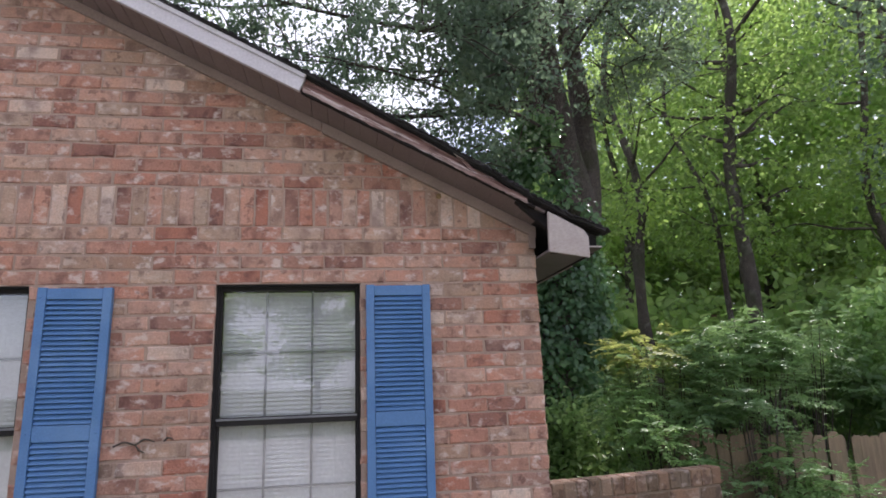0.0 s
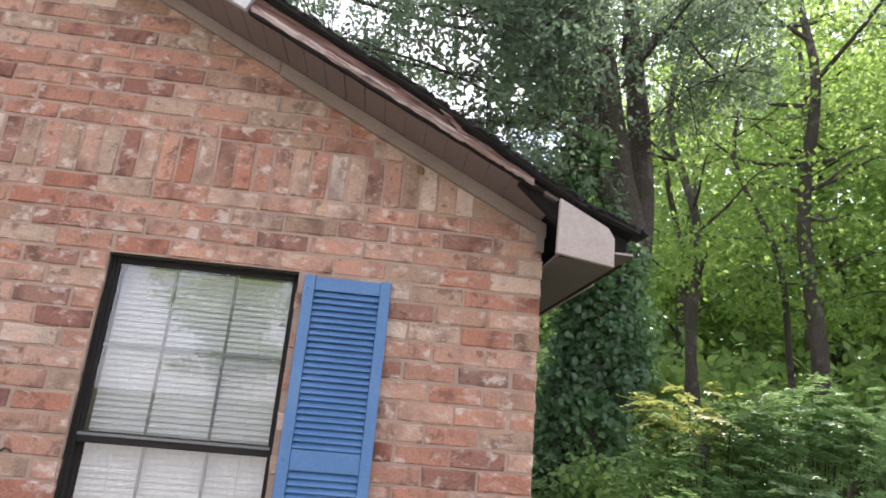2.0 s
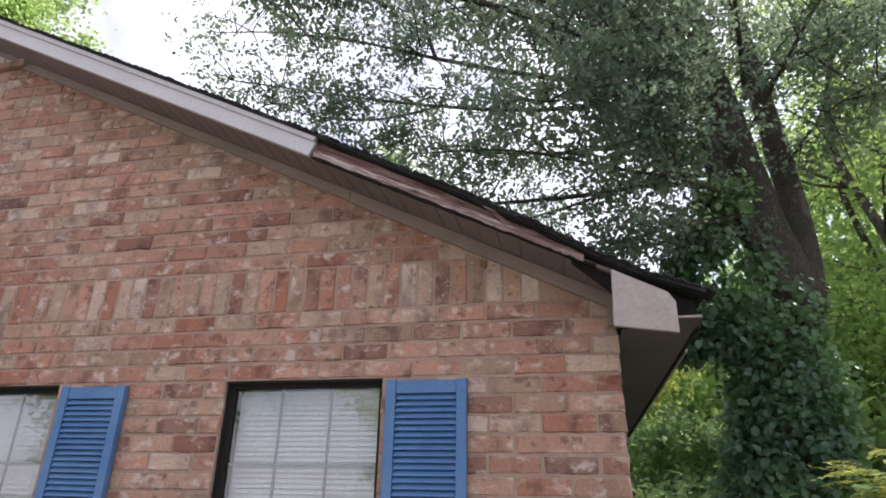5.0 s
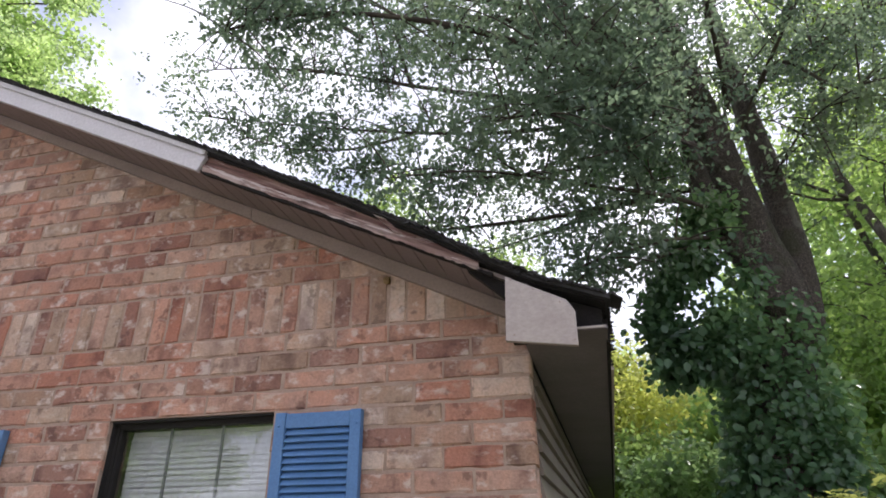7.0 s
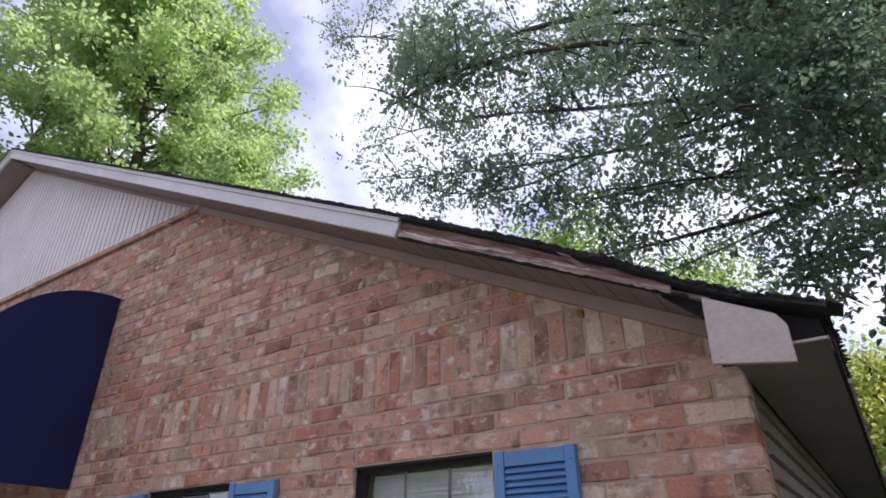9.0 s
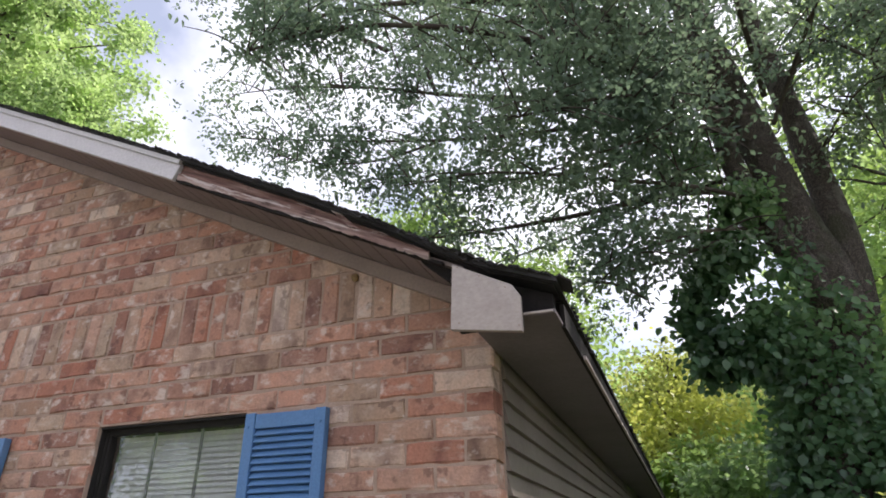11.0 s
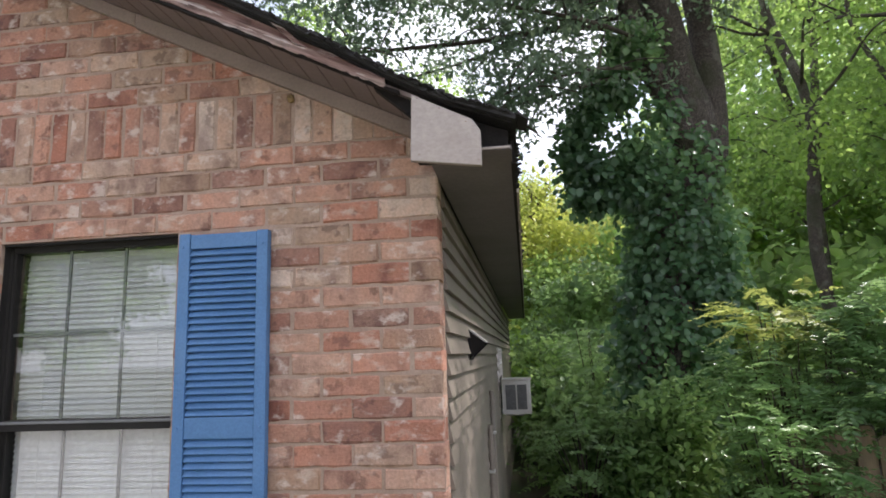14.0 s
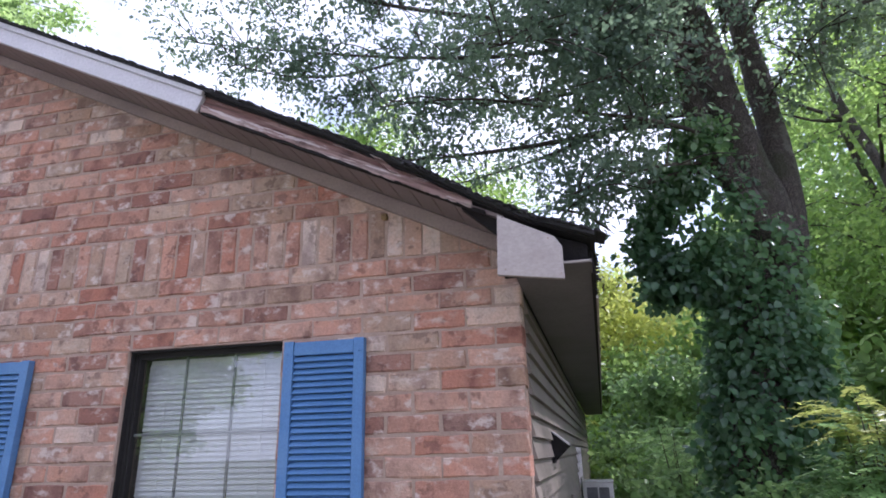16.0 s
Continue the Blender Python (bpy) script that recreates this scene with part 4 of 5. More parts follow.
# ---- foliage ----
def leaves(name, cen, axis, nor, size, slim, material, parent=None, label=""):
    """Many pointed oval leaves as one mesh."""
    axis /= np.linalg.norm(axis, axis=1, keepdims=True) + 1e-9
    side = np.cross(axis, nor)
    side /= np.linalg.norm(side, axis=1, keepdims=True) + 1e-9
    up = np.cross(side, axis)
    s = size[:, None]
    n = len(cen)
    out = np.empty((n, 6, 3))
    for i, (a, b, c) in enumerate(((0, 0, 0), (0.32, 0.9, 0.10), (0.68, 0.75, 0.06), (1.0, 0, -0.08), (0.68, -0.75, 0.06), (0.32, -0.9, 0.10))):
        out[:, i] = cen + axis * s * a + side * s * (b * slim) + up * s * c
    me = bpy.data.meshes.new(name)
    me.vertices.add(n * 6)
    me.vertices.foreach_set("co", out.ravel())
    me.loops.add(n * 8)
    base = np.arange(n)[:, None] * 6
    idx = np.concatenate([base + np.array([[0, 1, 2, 3]]), base + np.array([[0, 3, 4, 5]])], axis=1)
    me.loops.foreach_set("vertex_index", idx.ravel().astype(np.int32))
    me.polygons.add(n * 2)
    me.polygons.foreach_set("loop_start", np.arange(n * 2, dtype=np.int32) * 4)
    me.materials.append(material)
    me.update()
    me.validate()
    ob = new(name, me)
    if parent:
        ob.parent = parent
    return tagged(ob, label)


def tube(pts, radii, sides=8, bm=None):
    """A tapered limb along a smoothed line."""
    bm = bm or bmesh.new()
    P = [Vector(p) for p in pts]
    line, rad = [], []
    for i in range(len(P) - 1):
        p0, p1, p2, p3 = P[max(i - 1, 0)], P[i], P[i + 1], P[min(i + 2, len(P) - 1)]
        for k in range(5):
            t = k / 5
            line.append(0.5 * ((2 * p1) + (p2 - p0) * t + (2 * p0 - 5 * p1 + 4 * p2 - p3) * t * t + (3 * p1 - p0 - 3 * p2 + p3) * t ** 3))
            rad.append(radii[i] + (radii[i + 1] - radii[i]) * t)
    line.append(P[-1])
    rad.append(radii[-1])
    rings = []
    for i, (c, r) in enumerate(zip(line, rad)):
        d = (line[min(i + 1, len(line) - 1)] - line[max(i - 1, 0)]).normalized()
        u = d.cross(Vector((0.3, 0.9, 0.2))).normalized()
        w = d.cross(u)
        ring = []
        for k in range(sides):
            a = 2 * math.pi * k / sides
            rr = r * (1 + 0.13 * noise.noise(c * 2.3 + Vector((k * 1.7, 0, 0))))
            ring.append(bm.verts.new(c + (u * math.cos(a) + w * math.sin(a)) * rr))
        rings.append(ring)
    for a, b in zip(rings, rings[1:]):
        for k in range(sides):
            f = bm.faces.new((a[k], a[(k + 1) % sides], b[(k + 1) % sides], b[k]))
            f.smooth = True
    return bm, line


def cluster_leaves(rng, centres, radius, per, size, flat=0.7, droop=0.35):
    """Leaf places scattered in soft clumps."""
    centres = np.asarray(centres, float)
    n = len(centres) * per
    c = np.repeat(centres, per, axis=0)
    rad = np.repeat(np.asarray(radius, float) * np.ones(len(centres)), per)[:, None]
    off = rng.normal(0, 0.5, (n, 3)) * rad
    off[:, 2] *= flat
    axis = rng.normal(0, 1, (n, 3)) + off / (rad + 1e-6) * 0.8
    axis[:, 2] -= droop
    nor = rng.normal(0, 0.55, (n, 3))
    nor[:, 2] += 1
    return c + off, axis, nor, rng.uniform(0.65, 1.25, n) * size


def limb_twigs(rng, bm, line, count, length, start=0.25, rise=0.1):
    """Thin twigs off a limb; gives the places for leaf clumps along them."""
    places = []
    for _ in range(count):
        k = int(rng.uniform(start, 1.0) * (len(line) - 1))
        d = Vector(rng.normal(0, 1, 3))
        d.z = d.z * 0.55 + rise
        d.normalize()
        L = length * rng.uniform(0.5, 1.3)
        p0 = line[k]
        p1 = p0 + d * L * 0.5 + Vector((0, 0, 0.06 * L))
        p2 = p0 + d * L + Vector((0, 0, -0.06 * L))
        tube([p0, p1, p2], [0.012, 0.008, 0.004], 4, bm)
        for t in (0.35, 0.55, 0.75, 1.0):
            places.append((p0.lerp(p2, t) + Vector(rng.normal(0, 0.12, 3)))[:])
    for k in range(int(len(line) * 0.45), len(line)):
        places.append((line[k] + Vector(rng.normal(0, 0.14, 3)))[:])
    return places


tendril()


def big_tree():
    rng = np.random.default_rng(17)
    tree = tagged(empty("tree", pose(0, 0, 0)), "tall dark tree with twin leaning stems, lower trunk wrapped in ivy", "tree")
    hub, k = Vector((0.4, -2.05, 1.5)), 0.73

    def near(p):
        return hub + (Vector(p) - hub) * k

    def stem(name, pts, radii, sides):
        bm, line = tube([near(p) for p in pts], [r * k for r in radii], sides)
        part(name, bm, TRUNK, tree)
        return line

    trunk = stem("trunk", [(2.0, 7.7, -2.4), (2.15, 7.7, 0.0), (2.3, 7.7, 1.8), (2.62, 7.7, 3.2), (2.86, 7.7, 4.2), (2.96, 7.7, 5.0), (2.80, 7.65, 6.2), (2.52, 7.6, 7.9), (2.28, 7.6, 9.7), (2.0, 7.6, 12), (1.8, 7.6, 14)], [0.46, 0.43, 0.41, 0.41, 0.42, 0.39, 0.30, 0.28, 0.25, 0.18, 0.05], 18)
    stem("second_stem", [(2.84, 7.5, 4.5), (2.66, 7.4, 5.2), (2.42, 7.35, 5.8), (2.26, 7.4, 6.4), (2.10, 7.5, 7.3), (1.98, 7.5, 9.4), (1.8, 7.4, 12)], [0.20, 0.22, 0.20, 0.18, 0.17, 0.15, 0.05], 12)
    stem("third_stem", [(3.10, 7.8, 4.0), (3.32, 7.85, 5.0), (3.36, 7.85, 6.2), (3.30, 7.85, 7.5), (3.16, 7.85, 9.4), (3.1, 7.9, 12)], [0.28, 0.25, 0.23, 0.21, 0.18, 0.05], 12)
    limbs = [
        ([(3.15, 7.8, 7.6), (3.2, 7.7, 8.5), (3.9, 7.6, 9.45), (4.7, 7.6, 8.66), (5.8, 7.5, 7.9)], 0.06, 14, 0.9),
        ([(2.4, 7.5, 8.3), (1.2, 7.4, 8.8), (0.0, 7.3, 9.1), (-1.5, 7.2, 9.5), (-2.9, 7.1, 9.95), (-3.9, 7.0, 10.3), (-5.6, 6.9, 10.9)], 0.085, 40, 1.1),
        ([(-2.9, 7.1, 9.95), (-3.15, 7.0, 10.9), (-3.2, 6.9, 12.2)], 0.05, 14, 0.9),
        ([(1.2, 7.4, 8.6), (-0.8, 7.2, 8.5), (-2.8, 7.0, 8.7), (-5.0, 6.9, 9.2), (-7.6, 6.8, 9.9)], 0.05, 46, 1.0),
        ([(-2.6, 7.0, 8.7), (-4.0, 6.8, 8.4), (-5.2, 6.6, 8.5), (-6.2, 6.5, 8.9)], 0.03, 26, 0.8),
        ([(-4.4, 7.0, 10.5), (-6.2, 6.8, 10.9), (-7.8, 6.6, 11.0)], 0.035, 22, 0.9),
        ([(1.6, 7.3, 7.7), (-0.4, 7.0, 7.4), (-2.2, 6.8, 7.5), (-4.0, 6.7, 7.9)], 0.04, 34, 0.9),
        ([(-4.0, 7.0, 11.4), (-6.0, 6.6, 13.0), (-8.2, 6.4, 14.6), (-9.6, 6.3, 15.2)], 0.05, 40, 1.2),
        ([(2.2, 7.5, 8.4), (0.6, 6.0, 8.6), (-1.4, 4.6, 8.7), (-3.4, 3.9, 8.8), (-5.0, 3.7, 8.6)], 0.08, 62, 1.2),
        ([(2.1, 7.4, 9.2), (0.3, 6.2, 10.0), (-2.2, 5.3, 10.4), (-4.6, 5.0, 10.6), (-5.6, 5.0, 10.5)], 0.09, 58, 1.2),
        ([(2.5, 7.5, 6.6), (1.2, 6.8, 6.5), (-0.4, 6.2, 6.1), (-2.0, 5.8, 5.9), (-3.0, 5.6, 5.9)], 0.06, 22, 1.0),
        ([(1.9, 7.3, 10.6), (0.6, 5.2, 11.0), (-0.6, 3.4, 10.9), (-1.8, 1.9, 10.4)], 0.05, 16, 1.3),
        ([(2.6, 7.5, 5.8), (1.7, 7.0, 5.7), (0.6, 6.6, 5.3), (-0.4, 6.2, 5.0)], 0.05, 13, 0.8),
        # extra twigs, mostly out of view, block the sun from the side wall
        ([(2.9, 7.7, 8.0), (3.6, 6.0, 9.0), (4.2, 4.6, 9.6), (5.2, 3.6, 9.8)], 0.04, 80, 1.5),
        ([(2.9, 7.7, 8.6), (2.5, 6.0, 9.6), (2.0, 4.4, 10.0), (1.6, 3.2, 10.0)], 0.05, 32, 1.3),
        # also thickened as a sun screen for the siding
        ([(3.1, 7.8, 8.9), (4.6, 7.8, 9.8), (6.0, 7.6, 10.4)], 0.03, 44, 1.5),
        ([(2.0, 7.4, 10.0), (-0.6, 7.4, 11.4), (-3.0, 7.6, 12.4), (-4.2, 7.8, 12.6)], 0.08, 36, 1.4),
        ([(2.4, 7.5, 7.0), (1.0, 8.4, 7.4), (-0.8, 9.0, 7.2), (-2.4, 9.2, 7.0)], 0.06, 16, 1.3),
        ([(2.3, 7.5, 8.0), (1.0, 6.4, 8.0), (0.2, 5.4, 7.8), (-0.8, 4.6, 7.9)], 0.05, 24, 1.1),
        ([(2.2, 7.5, 8.4), (1.2, 5.6, 8.4), (0.3, 4.2, 8.2), (-0.6, 3.2, 8.3)], 0.05, 30, 1.1),
        ([(2.0, 7.4, 9.6), (1.0, 5.4, 9.6), (0.0, 3.8, 9.4), (-1.0, 2.8, 9.3)], 0.05, 26, 1.2),
        ([(1.9, 7.3, 11.0), (1.6, 5.6, 11.4), (1.0, 4.0, 11.4), (0.4, 2.6, 11.0)], 0.05, 30, 1.4),
        ([(2.9, 7.8, 10.2), (2.6, 6.0, 11.2), (2.4, 4.6, 11.6)], 0.04, 46, 1.4),
        ([(1.8, 7.3, 12.0), (0.0, 6.4, 12.6), (-1.8, 5.6, 12.8), (-3.4, 5.0, 12.6)], 0.07, 60, 1.5),
        ([(3.2, 7.9, 7.0), (3.8, 6.8, 7.6), (4.6, 6.0, 7.7)], 0.022, 26, 1.0),
        ([(2.1, 7.4, 9.4), (1.2, 6.6, 9.3), (0.2, 5.8, 9.2), (-1.0, 5.2, 9.5)], 0.05, 34, 1.2),
        ([(2.5, 7.5, 6.4), (1.4, 6.2, 6.2), (0.2, 5.2, 6.0), (-1.2, 4.8, 6.2), (-2.6, 4.8, 6.3)], 0.04, 24, 1.0),
        ([(2.5, 7.5, 6.0), (1.4, 6.4, 5.6), (0.5, 5.6, 5.1), (-0.1, 5.3, 4.8)], 0.035, 14, 0.8),
        ([(2.2, 7.4, 8.6), (1.2, 5.6, 7.8), (0.5, 4.6, 7.4), (-0.3, 3.8, 7.4)], 0.04, 36, 1.1),
    ]
    limbs += [
        ([(2.4, 7.4, 7.6), (1.6, 5.8, 6.9), (0.9, 4.9, 6.3), (0.2, 4.4, 5.9)], 0.04, 24, 0.9),
        ([(2.3, 7.4, 8.2), (1.2, 5.4, 7.2), (0.4, 4.4, 6.7), (-0.8, 3.9, 6.3)], 0.045, 40, 1.0),
    ]
    places = []
    for pts, r, count, length in limbs:
        bm = bmesh.new()
        bm, line = tube([near(p) for p in pts], [k * r * (1 - 0.8 * i / (len(pts) - 1)) for i in range(len(pts))], 7, bm)
        places += limb_twigs(rng, bm, line, int(count * 0.78), length * k)
        part("limb", bm, BARK, tree)
    places = np.repeat(np.asarray(places), 4, axis=0)
    places += rng.normal(0, 1, places.shape) * (0.155, 0.155, 0.125)
    gaps = np.array([noise.noise(Vector(p) * 0.9) + 0.6 * noise.noise(Vector(p) * 2.1 + Vector((7, 3, 1))) for p in places])
    places = places[gaps > -0.19]
    c, a, n, s = cluster_leaves(rng, places, 0.09, 7, 0.071, 0.85, 0.45)
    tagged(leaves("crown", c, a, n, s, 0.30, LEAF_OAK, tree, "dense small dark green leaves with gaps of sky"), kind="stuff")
    # ivy up the trunk and hanging sheets of it
    cen = []
    for p in trunk:
        if p.z < 3.75:
            w = 0.375
            for _ in range(64 if p.z < 3.2 else 26):
                th = rng.uniform(0, 2 * math.pi)
                r = w * rng.uniform(0.85, 1.25) * (1.0 + 0.35 * noise.noise(Vector((math.cos(th) * 1.5, math.sin(th) * 1.5, p.z * 1.7))))
                cen.append((p.x + (0.02 if p.z < 2.8 else -0.14) + r * (1.15 if p.z < 2.9 else 1.05) * math.cos(th), p.y + r * math.sin(th), p.z + rng.uniform(-0.28, 0.28)))
    # ragged curtain hung from the second stem, full of holes, and a clump higher up
    for _ in range(800):
        z = rng.uniform(3.85, 6.5)
        left = float(np.interp(z, [3.7, 4.3, 4.9, 5.5, 6.0, 6.5], [1.04, 0.80, 0.92, 1.2, 1.5, 1.85]))
        right = float(np.interp(z, [3.85, 4.1, 4.4, 4.8, 5.2, 6.5], [1.5, 2.2, 2.35, 2.45, 2.5, 2.3]))
        p = Vector((rng.uniform(left, right), 7.2 + rng.normal(0, 0.16), z))
        if noise.noise(Vector((p.x * 2.3, 3.7, p.z * 1.9))) < 0.06:
            cen.append(near(p)[:])
    for _ in range(90):
        q = near((rng.uniform(0.4, 1.9), 7.3 + rng.normal(0, 0.2), 7.45 + rng.normal(0, 0.24)))
        if noise.noise(Vector((q.x * 2.5, 1.7, q.z * 2.5))) < 0.2:
            cen.append(q[:])
    c, a, n, s = cluster_leaves(rng, cen, 0.17, 11, 0.092, 1.0, 0.9)
    n[:, 1] -= 1.2
    tagged(leaves("ivy", c, a, n, s, 0.42, LEAF_IVY, tree, "glossy dark ivy leaves covering the trunk"), kind="stuff")


big_tree()


def wood_tree(x, y, lean, height, r, crown_r, seed, material, count=46, per=95, leaf=0.16, low=0.42, z0=-0.9, label="slender woodland tree with sunlit yellow-green leaves"):
    rng = np.random.default_rng(seed)
    t = tagged(empty("tree", pose(x, y, 0)), label, "tree", "woodland trees")
    w = rng.normal(0, 0.022 * min(height, 15), (4, 2))
    bm, line = tube([(0, 0, z0), (lean * 0.2 + w[0, 0], w[0, 1], height * 0.22), (lean * 0.4 + w[1, 0], w[1, 1], height * 0.42), (lean * 0.6 + w[2, 0], w[2, 1], height * 0.62), (lean * 0.8 + w[3, 0], w[3, 1], height * 0.82), (lean, 0, height)], [r, r * 0.88, r * 0.74, r * 0.58, r * 0.4, r * 0.15], 9)
    part("trunk", bm, TRUNK, t)
    cen = []
    for _ in range(count):
        f = rng.uniform(low, 1.0)
        p = line[int(f * (len(line) - 1))]
        d = Vector((rng.normal(), rng.normal(), 0)).normalized()
        reach = crown_r * rng.uniform(0.25, 1.0) * (1.15 - 0.55 * abs(f - 0.6) / 0.4)
        q = p + d * reach + Vector((0, 0, reach * rng.uniform(-0.1, 0.5)))
        if rng.random() < 0.6:
            part("branch", tube([p, p.lerp(q, 0.35) + Vector((0, 0, 0.05)), p.lerp(q, 0.7) + Vector((0, 0, 0.25)), q], [min(0.07, r * 0.34), min(0.05, r * 0.24), min(0.03, r * 0.14), 0.008], 5)[0], BARK, t)
        cen.append(q[:])
        cen.append((p.lerp(q, 0.65) + Vector(rng.normal(0, 0.3, 3)))[:])
    c, a, n, s = cluster_leaves(rng, cen, 0.85, per, leaf, 0.6, 0.3)
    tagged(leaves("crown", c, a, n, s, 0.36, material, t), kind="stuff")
    return t


WOODS = [(7.8, 9.0, 0.9, 15, 0.18), (6.0, 9.5, -0.6, 14, 0.13), (6.9, 13.0, 0.2, 15, 0.12), (8.2, 10.0, -1.0, 13, 0.08), (11.2, 9.0, 0.9, 14, 0.14),
         (4.2, 13.5, 0.3, 14, 0.12), (10.8, 12.5, -0.4, 15, 0.16), (13.5, 10.0, 0.5, 14, 0.16), (9.2, 17.0, 0.2, 16, 0.2), (14.5, 17.0, -0.2, 16, 0.2)]
for i, (x, y, lean, h, r) in enumerate(WOODS):
    wood_tree(x, y, lean, h, r, 3.2, 40 + i, LEAF_WOOD, 26, 72, 0.135, 0.3)

# Stands largely out of view; added to keep sun off the fence shrubs.
wood_tree(8.9, 4.9, 0.1, 12, 0.16, 2.8, 57, LEAF_OAK, 34, 95, 0.12, 0.42, label="tree beyond the board fence, added to shade the shrubs")

# big sunlit trees behind the far end of the roof
wood_tree(-26.6, 9.5, 0.3, 31, 0.45, 8.4, 71, LEAF_FAR, 310, 210, 0.235, 0.22, label="large bright green tree behind the roof")
wood_tree(-35.0, 8.0, 0.2, 36, 0.45, 9.0, 72, LEAF_FAR, 130, 160, 0.27, 0.25, label="large bright green tree behind the roof")
wood_tree(-19.9, 11.0, 0.0, 18.5, 0.22, 3.0, 73, LEAF_FAR, 90, 190, 0.16, 0.35, label="narrow pine-like tree beside larger trees")
wood_tree(-20.0, -22.0, 0.2, 10.5, 0.35, 5.4, 66, LEAF_FAR, 120, 110, 0.3, 0.22, label="broad roadside tree mirrored in the window panes")
for k_, (x_, y_, h_) in enumerate(((-9.0, -32.0, 9), (-2.5, -34.0, 9), (5.0, -32.0, 9))):
    wood_tree(x_, y_, 0.2, h_, 0.22, 3.6, 60 + k_, LEAF_FAR, 50, 70, 0.3, 0.25, label="roadside tree mirrored in the window panes")
wood_tree(0.5, 14.0, 0.1, 6.0, 0.12, 1.7, 74, LEAF_GOLD, 50, 90, 0.14, 0.15, label="sunny yellow-green tree behind the eave")
wood_tree(-7.2, 15.5, 0.1, 12.0, 0.16, 2.6, 75, LEAF_WOOD, 50, 120, 0.14, 0.5, label="bright tree top showing over the roof")
wood_tree(-3.0, 15.0, 0.1, 9.6, 0.14, 2.2, 76, LEAF_WOOD, 46, 120, 0.13, 0.5, label="bright tree top showing over the roof")


def shrub(x, y, z, rx, ry, rz, seed, material, clumps=60, per=60, leaf=0.09, slim=0.34, label="dense green undergrowth shrub"):
    rng = np.random.default_rng(seed)
    t = tagged(empty("shrub", pose(x, y, 0)), label, "shrub", "undergrowth")
    cen = []
    g = ground_z(x, y) - 0.05
    for _ in range(clumps):
        d = Vector(rng.normal(0, 1, 3)).normalized()
        k = rng.uniform(0.45, 1.0)
        q = Vector((d.x * rx * k, d.y * ry * k, z + d.z * rz * k))
        if q.z < g:
            q.z = g + 0.1
        cen.append(q[:])
        if rng.random() < 0.2:
            part("stem", tube([(rng.normal(0, 0.08), rng.normal(0, 0.08), g), (q.x * 0.5, q.y * 0.5, (q.z + g) * 0.55), q], [0.016, 0.01, 0.004], 4)[0], BARK, t)
    c, a, n, s = cluster_leaves(rng, cen, 0.3, per, leaf, 0.75, 0.3)
    tagged(leaves("foliage", c, a, n, s, slim, material, t), kind="stuff")


def frond_shrub(x, y, z, rx, ry, rz, seed, material, fronds=90, leaflet=0.075, length=0.42, label="leafy green shrub with long feathered leaves"):
    """A shrub of arching compound leaves, each a row of paired leaflets."""
    rng = np.random.default_rng(seed)
    t = tagged(empty("shrub", pose(x, y, 0)), label, "shrub", "undergrowth")
    g = ground_z(x, y) - 0.05
    cen, axis, nor, size = [], [], [], []
    for i in range(fronds):
        d = Vector(rng.normal(0, 1, 3)).normalized()
        k = rng.uniform(0.35, 1.0)
        q = Vector((d.x * rx * k, d.y * ry * k, max(g + 0.1, z + d.z * rz * k)))
        out = Vector((d.x + rng.normal(0, 0.5), d.y + rng.normal(0, 0.5) - 0.2, 0.25 + rng.normal(0, 0.3))).normalized()
        side = out.cross(Vector((0, 0, 1))).normalized()
        L = length * rng.uniform(0.6, 1.3)
        if i % 9 == 0:
            part("stem", tube([(rng.normal(0, 0.08), rng.normal(0, 0.08), g), (q.x * 0.5, q.y * 0.5, (q.z + g) * 0.55), q], [0.016, 0.01, 0.004], 4)[0], BARK, t)
        pairs = 8
        for j in range(pairs + 1):
            u = 0.15 + 0.85 * j / pairs
            p = q + out * (L * u) + Vector((0, 0, -0.35 * L * u * u))
            taper = 1.0 - 0.45 * abs(u - 0.5) * 2
            for sgn in (-1, 1):
                cen.append(p[:])
                axis.append((side * sgn + out * (0.45 if j < pairs else 3) + Vector(rng.normal(0, 0.12, 3)) + Vector((0, 0, -0.25)))[:])
                nor.append((Vector((0, 0, 1)) + out * 0.3 + Vector(rng.normal(0, 0.2, 3)))[:])
                size.append(leaflet * taper * rng.uniform(0.8, 1.2))
    tagged(leaves("foliage", np.array(cen), np.array(axis), np.array(nor), np.array(size), 0.24, material, t), kind="stuff")


frond_shrub(2.33, 3.5, 1.78, 0.42, 0.35, 0.28, 101, LEAF_GOLD, 60, 0.085, 0.4, "sunlit yellow-green fern-like shrub")
frond_shrub(2.45, 3.3, 1.2, 0.75, 0.4, 0.55, 102, LEAF_SHRUB, 300, 0.085)
frond_shrub(3.3, 3.25, 1.68, 0.8, 0.4, 0.42, 103, LEAF_SHRUB, 300, 0.09)
frond_shrub(4.3, 3.5, 1.6, 0.9, 0.5, 0.7, 104, LEAF_SHRUB, 200)
frond_shrub(2.2, 2.2, 0.0, 0.75, 0.35, 0.55, 105, LEAF_SHRUB, 330, 0.07, 0.34)
frond_shrub(3.5, 2.2, 0.0, 0.6, 0.35, 0.62, 106, LEAF_SHRUB, 260, 0.07, 0.34)
frond_shrub(1.5, 1.9, -0.1, 0.35, 0.4, 0.5, 107, LEAF_SHRUB, 80, 0.055, 0.28)
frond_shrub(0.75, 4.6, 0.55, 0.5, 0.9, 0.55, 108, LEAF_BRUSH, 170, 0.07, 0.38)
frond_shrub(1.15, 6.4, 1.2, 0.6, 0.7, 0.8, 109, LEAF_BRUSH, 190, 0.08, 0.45)
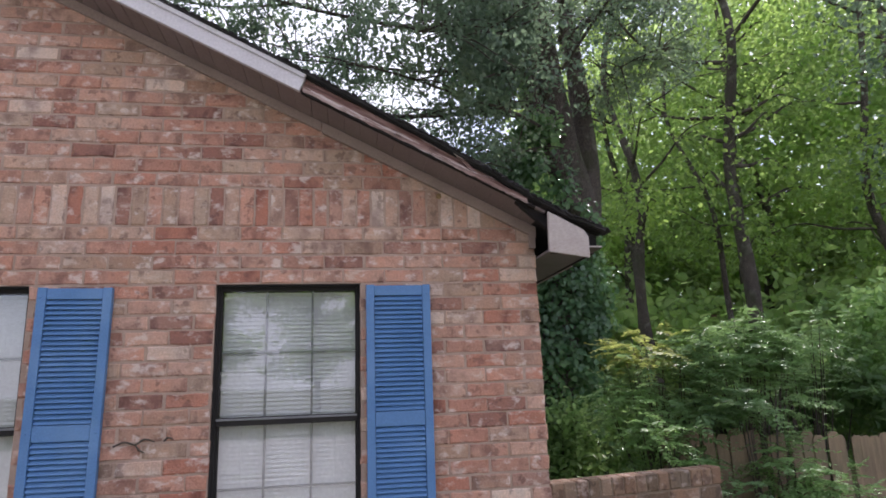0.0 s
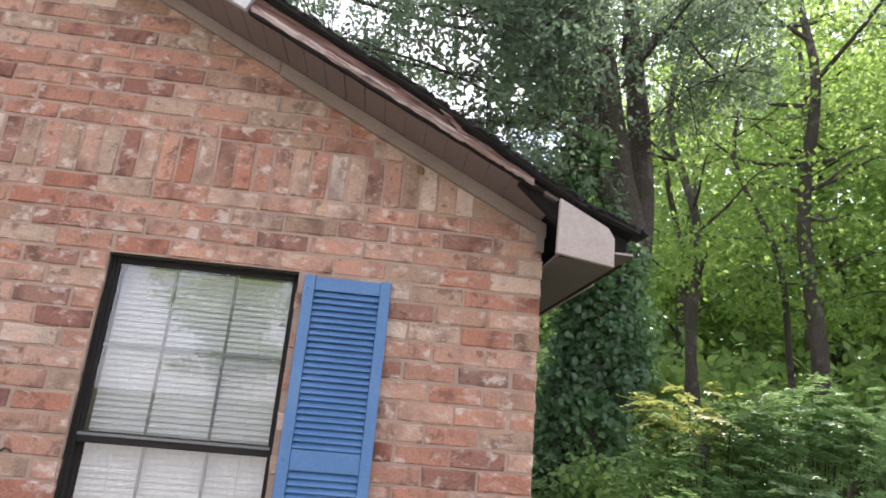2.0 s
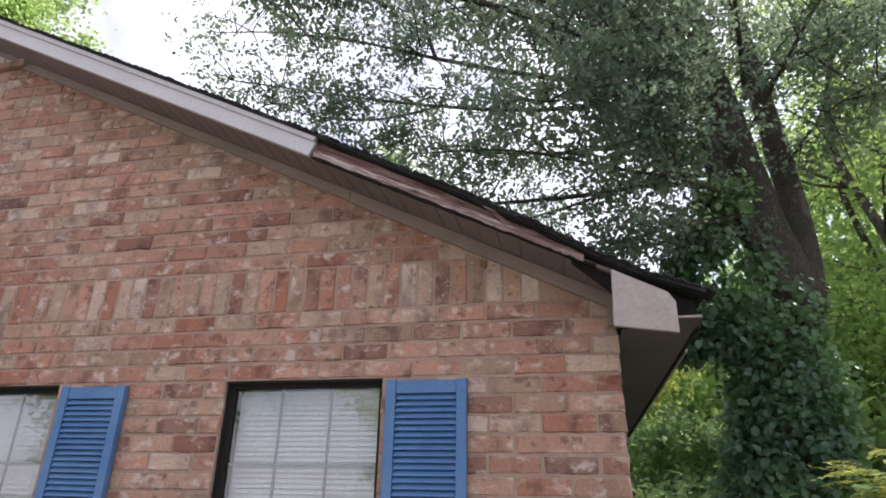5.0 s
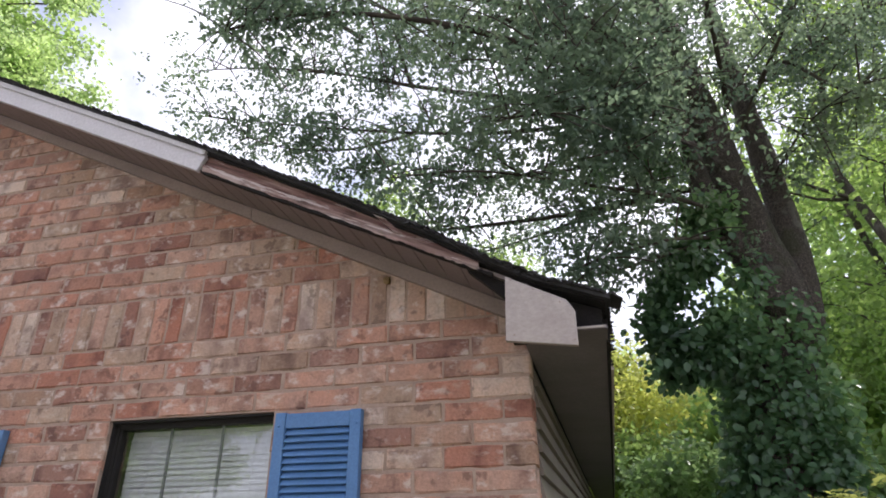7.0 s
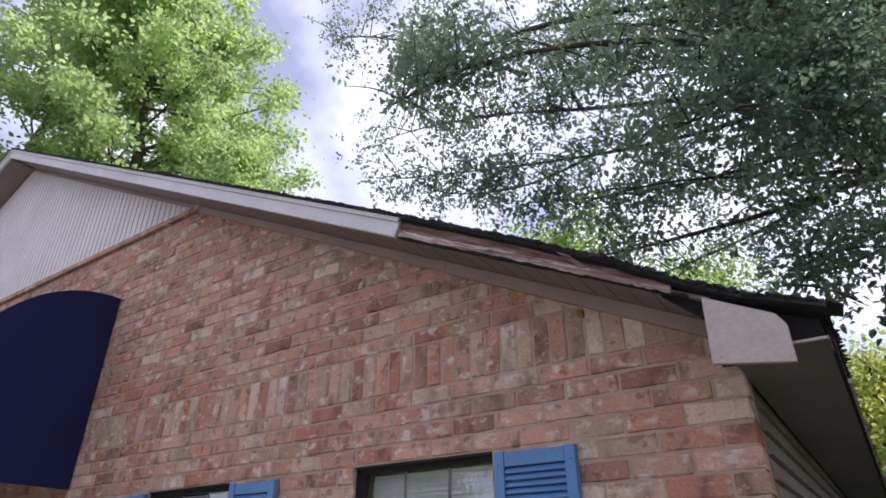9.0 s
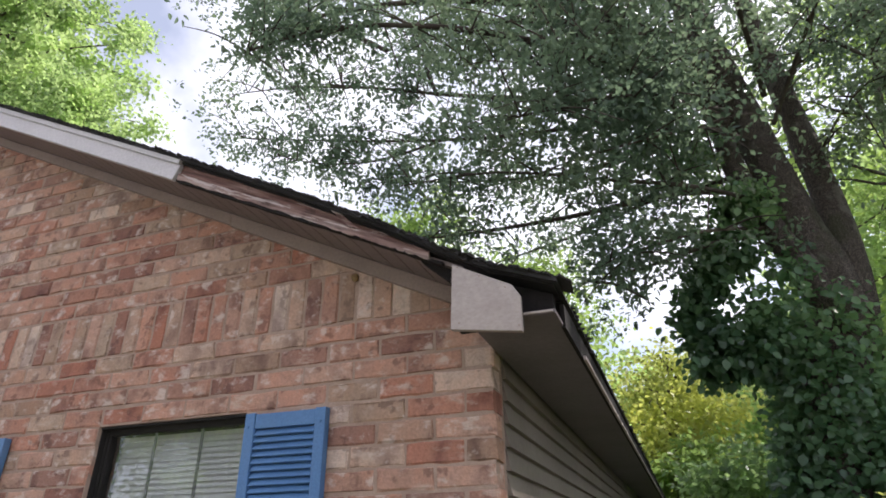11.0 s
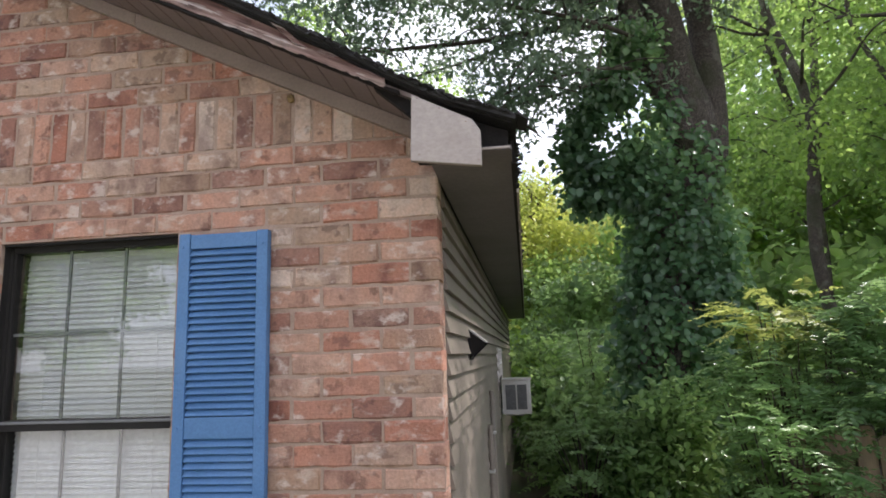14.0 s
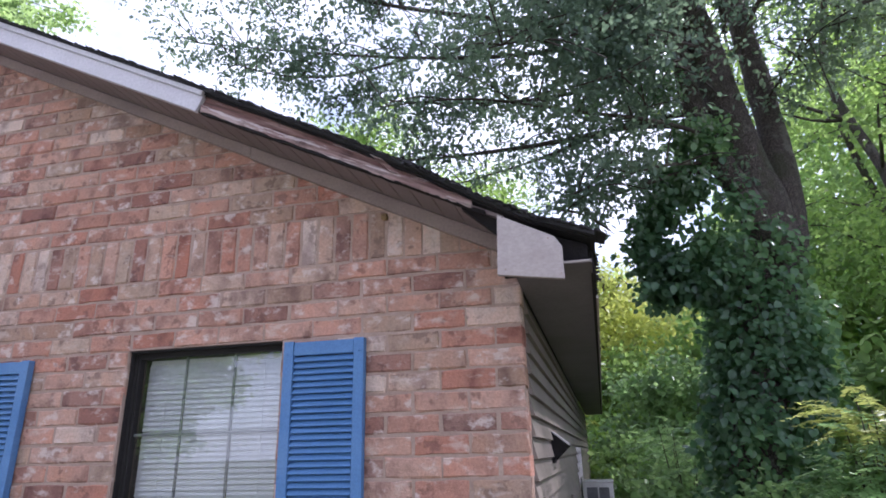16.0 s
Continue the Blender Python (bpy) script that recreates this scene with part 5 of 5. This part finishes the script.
frond_shrub(2.0, 2.6, 0.75, 0.3, 0.15, 0.4, 110, LEAF_SHRUB, 110, 0.075, 0.38)
frond_shrub(3.0, 2.62, 1.14, 0.7, 0.15, 0.2, 111, LEAF_SHRUB, 90, 0.08, 0.4)
frond_shrub(3.2, 2.4, 0.5, 0.25, 0.2, 0.34, 112, LEAF_SHRUB, 90, 0.075, 0.38)
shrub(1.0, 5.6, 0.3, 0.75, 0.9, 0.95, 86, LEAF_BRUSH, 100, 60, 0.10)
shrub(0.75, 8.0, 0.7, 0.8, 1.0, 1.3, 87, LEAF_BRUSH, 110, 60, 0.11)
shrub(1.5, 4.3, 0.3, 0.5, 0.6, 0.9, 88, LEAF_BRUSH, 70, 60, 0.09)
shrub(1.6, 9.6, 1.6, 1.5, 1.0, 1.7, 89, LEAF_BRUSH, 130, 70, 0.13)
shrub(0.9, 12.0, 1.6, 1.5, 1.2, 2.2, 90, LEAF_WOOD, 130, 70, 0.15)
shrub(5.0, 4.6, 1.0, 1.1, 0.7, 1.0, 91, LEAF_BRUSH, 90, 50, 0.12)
shrub(5.8, 3.4, 1.5, 1.0, 0.6, 1.0, 92, LEAF_SHRUB, 90, 50, 0.12)
shrub(3.0, 6.2, 0.3, 1.0, 0.7, 1.0, 93, LEAF_BRUSH, 90, 60, 0.11)


def far_woods():
    """The closed edge of the wood, too far to tell one tree from another."""
    rng = np.random.default_rng(99)
    cen = []
    for _ in range(2300):
        th = rng.uniform(-42, 72)
        r = rng.uniform(20, 30)
        x, y = r * math.sin(math.radians(th)), r * math.cos(math.radians(th))
        high = 4.6 + min(13.0, max(0.0, (x - 1.0) * 1.15)) + 1.2 * math.sin(th * 0.35)
        cen.append((x, y, -1.5 + (high + 1.5) * rng.uniform(0, 1) ** 0.9))
    for _ in range(800):
        th = rng.uniform(4, 74)
        r = rng.uniform(15, 19)
        cen.append((r * math.sin(math.radians(th)), r * math.cos(math.radians(th)), rng.uniform(-1.2, 3.0)))
    for _ in range(1100):
        th = rng.uniform(-4, 72)
        r = rng.uniform(25, 31)
        cen.append((r * math.sin(math.radians(th)), r * math.cos(math.radians(th)), rng.uniform(-1.0, 9.0)))
    c, a, n, s = cluster_leaves(rng, cen, rng.uniform(0.9, 2.2, len(cen)), 60, 0.34, 0.6, 0.3)
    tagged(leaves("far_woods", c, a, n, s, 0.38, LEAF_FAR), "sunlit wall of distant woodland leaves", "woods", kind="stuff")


far_woods()
build_front_bricks()
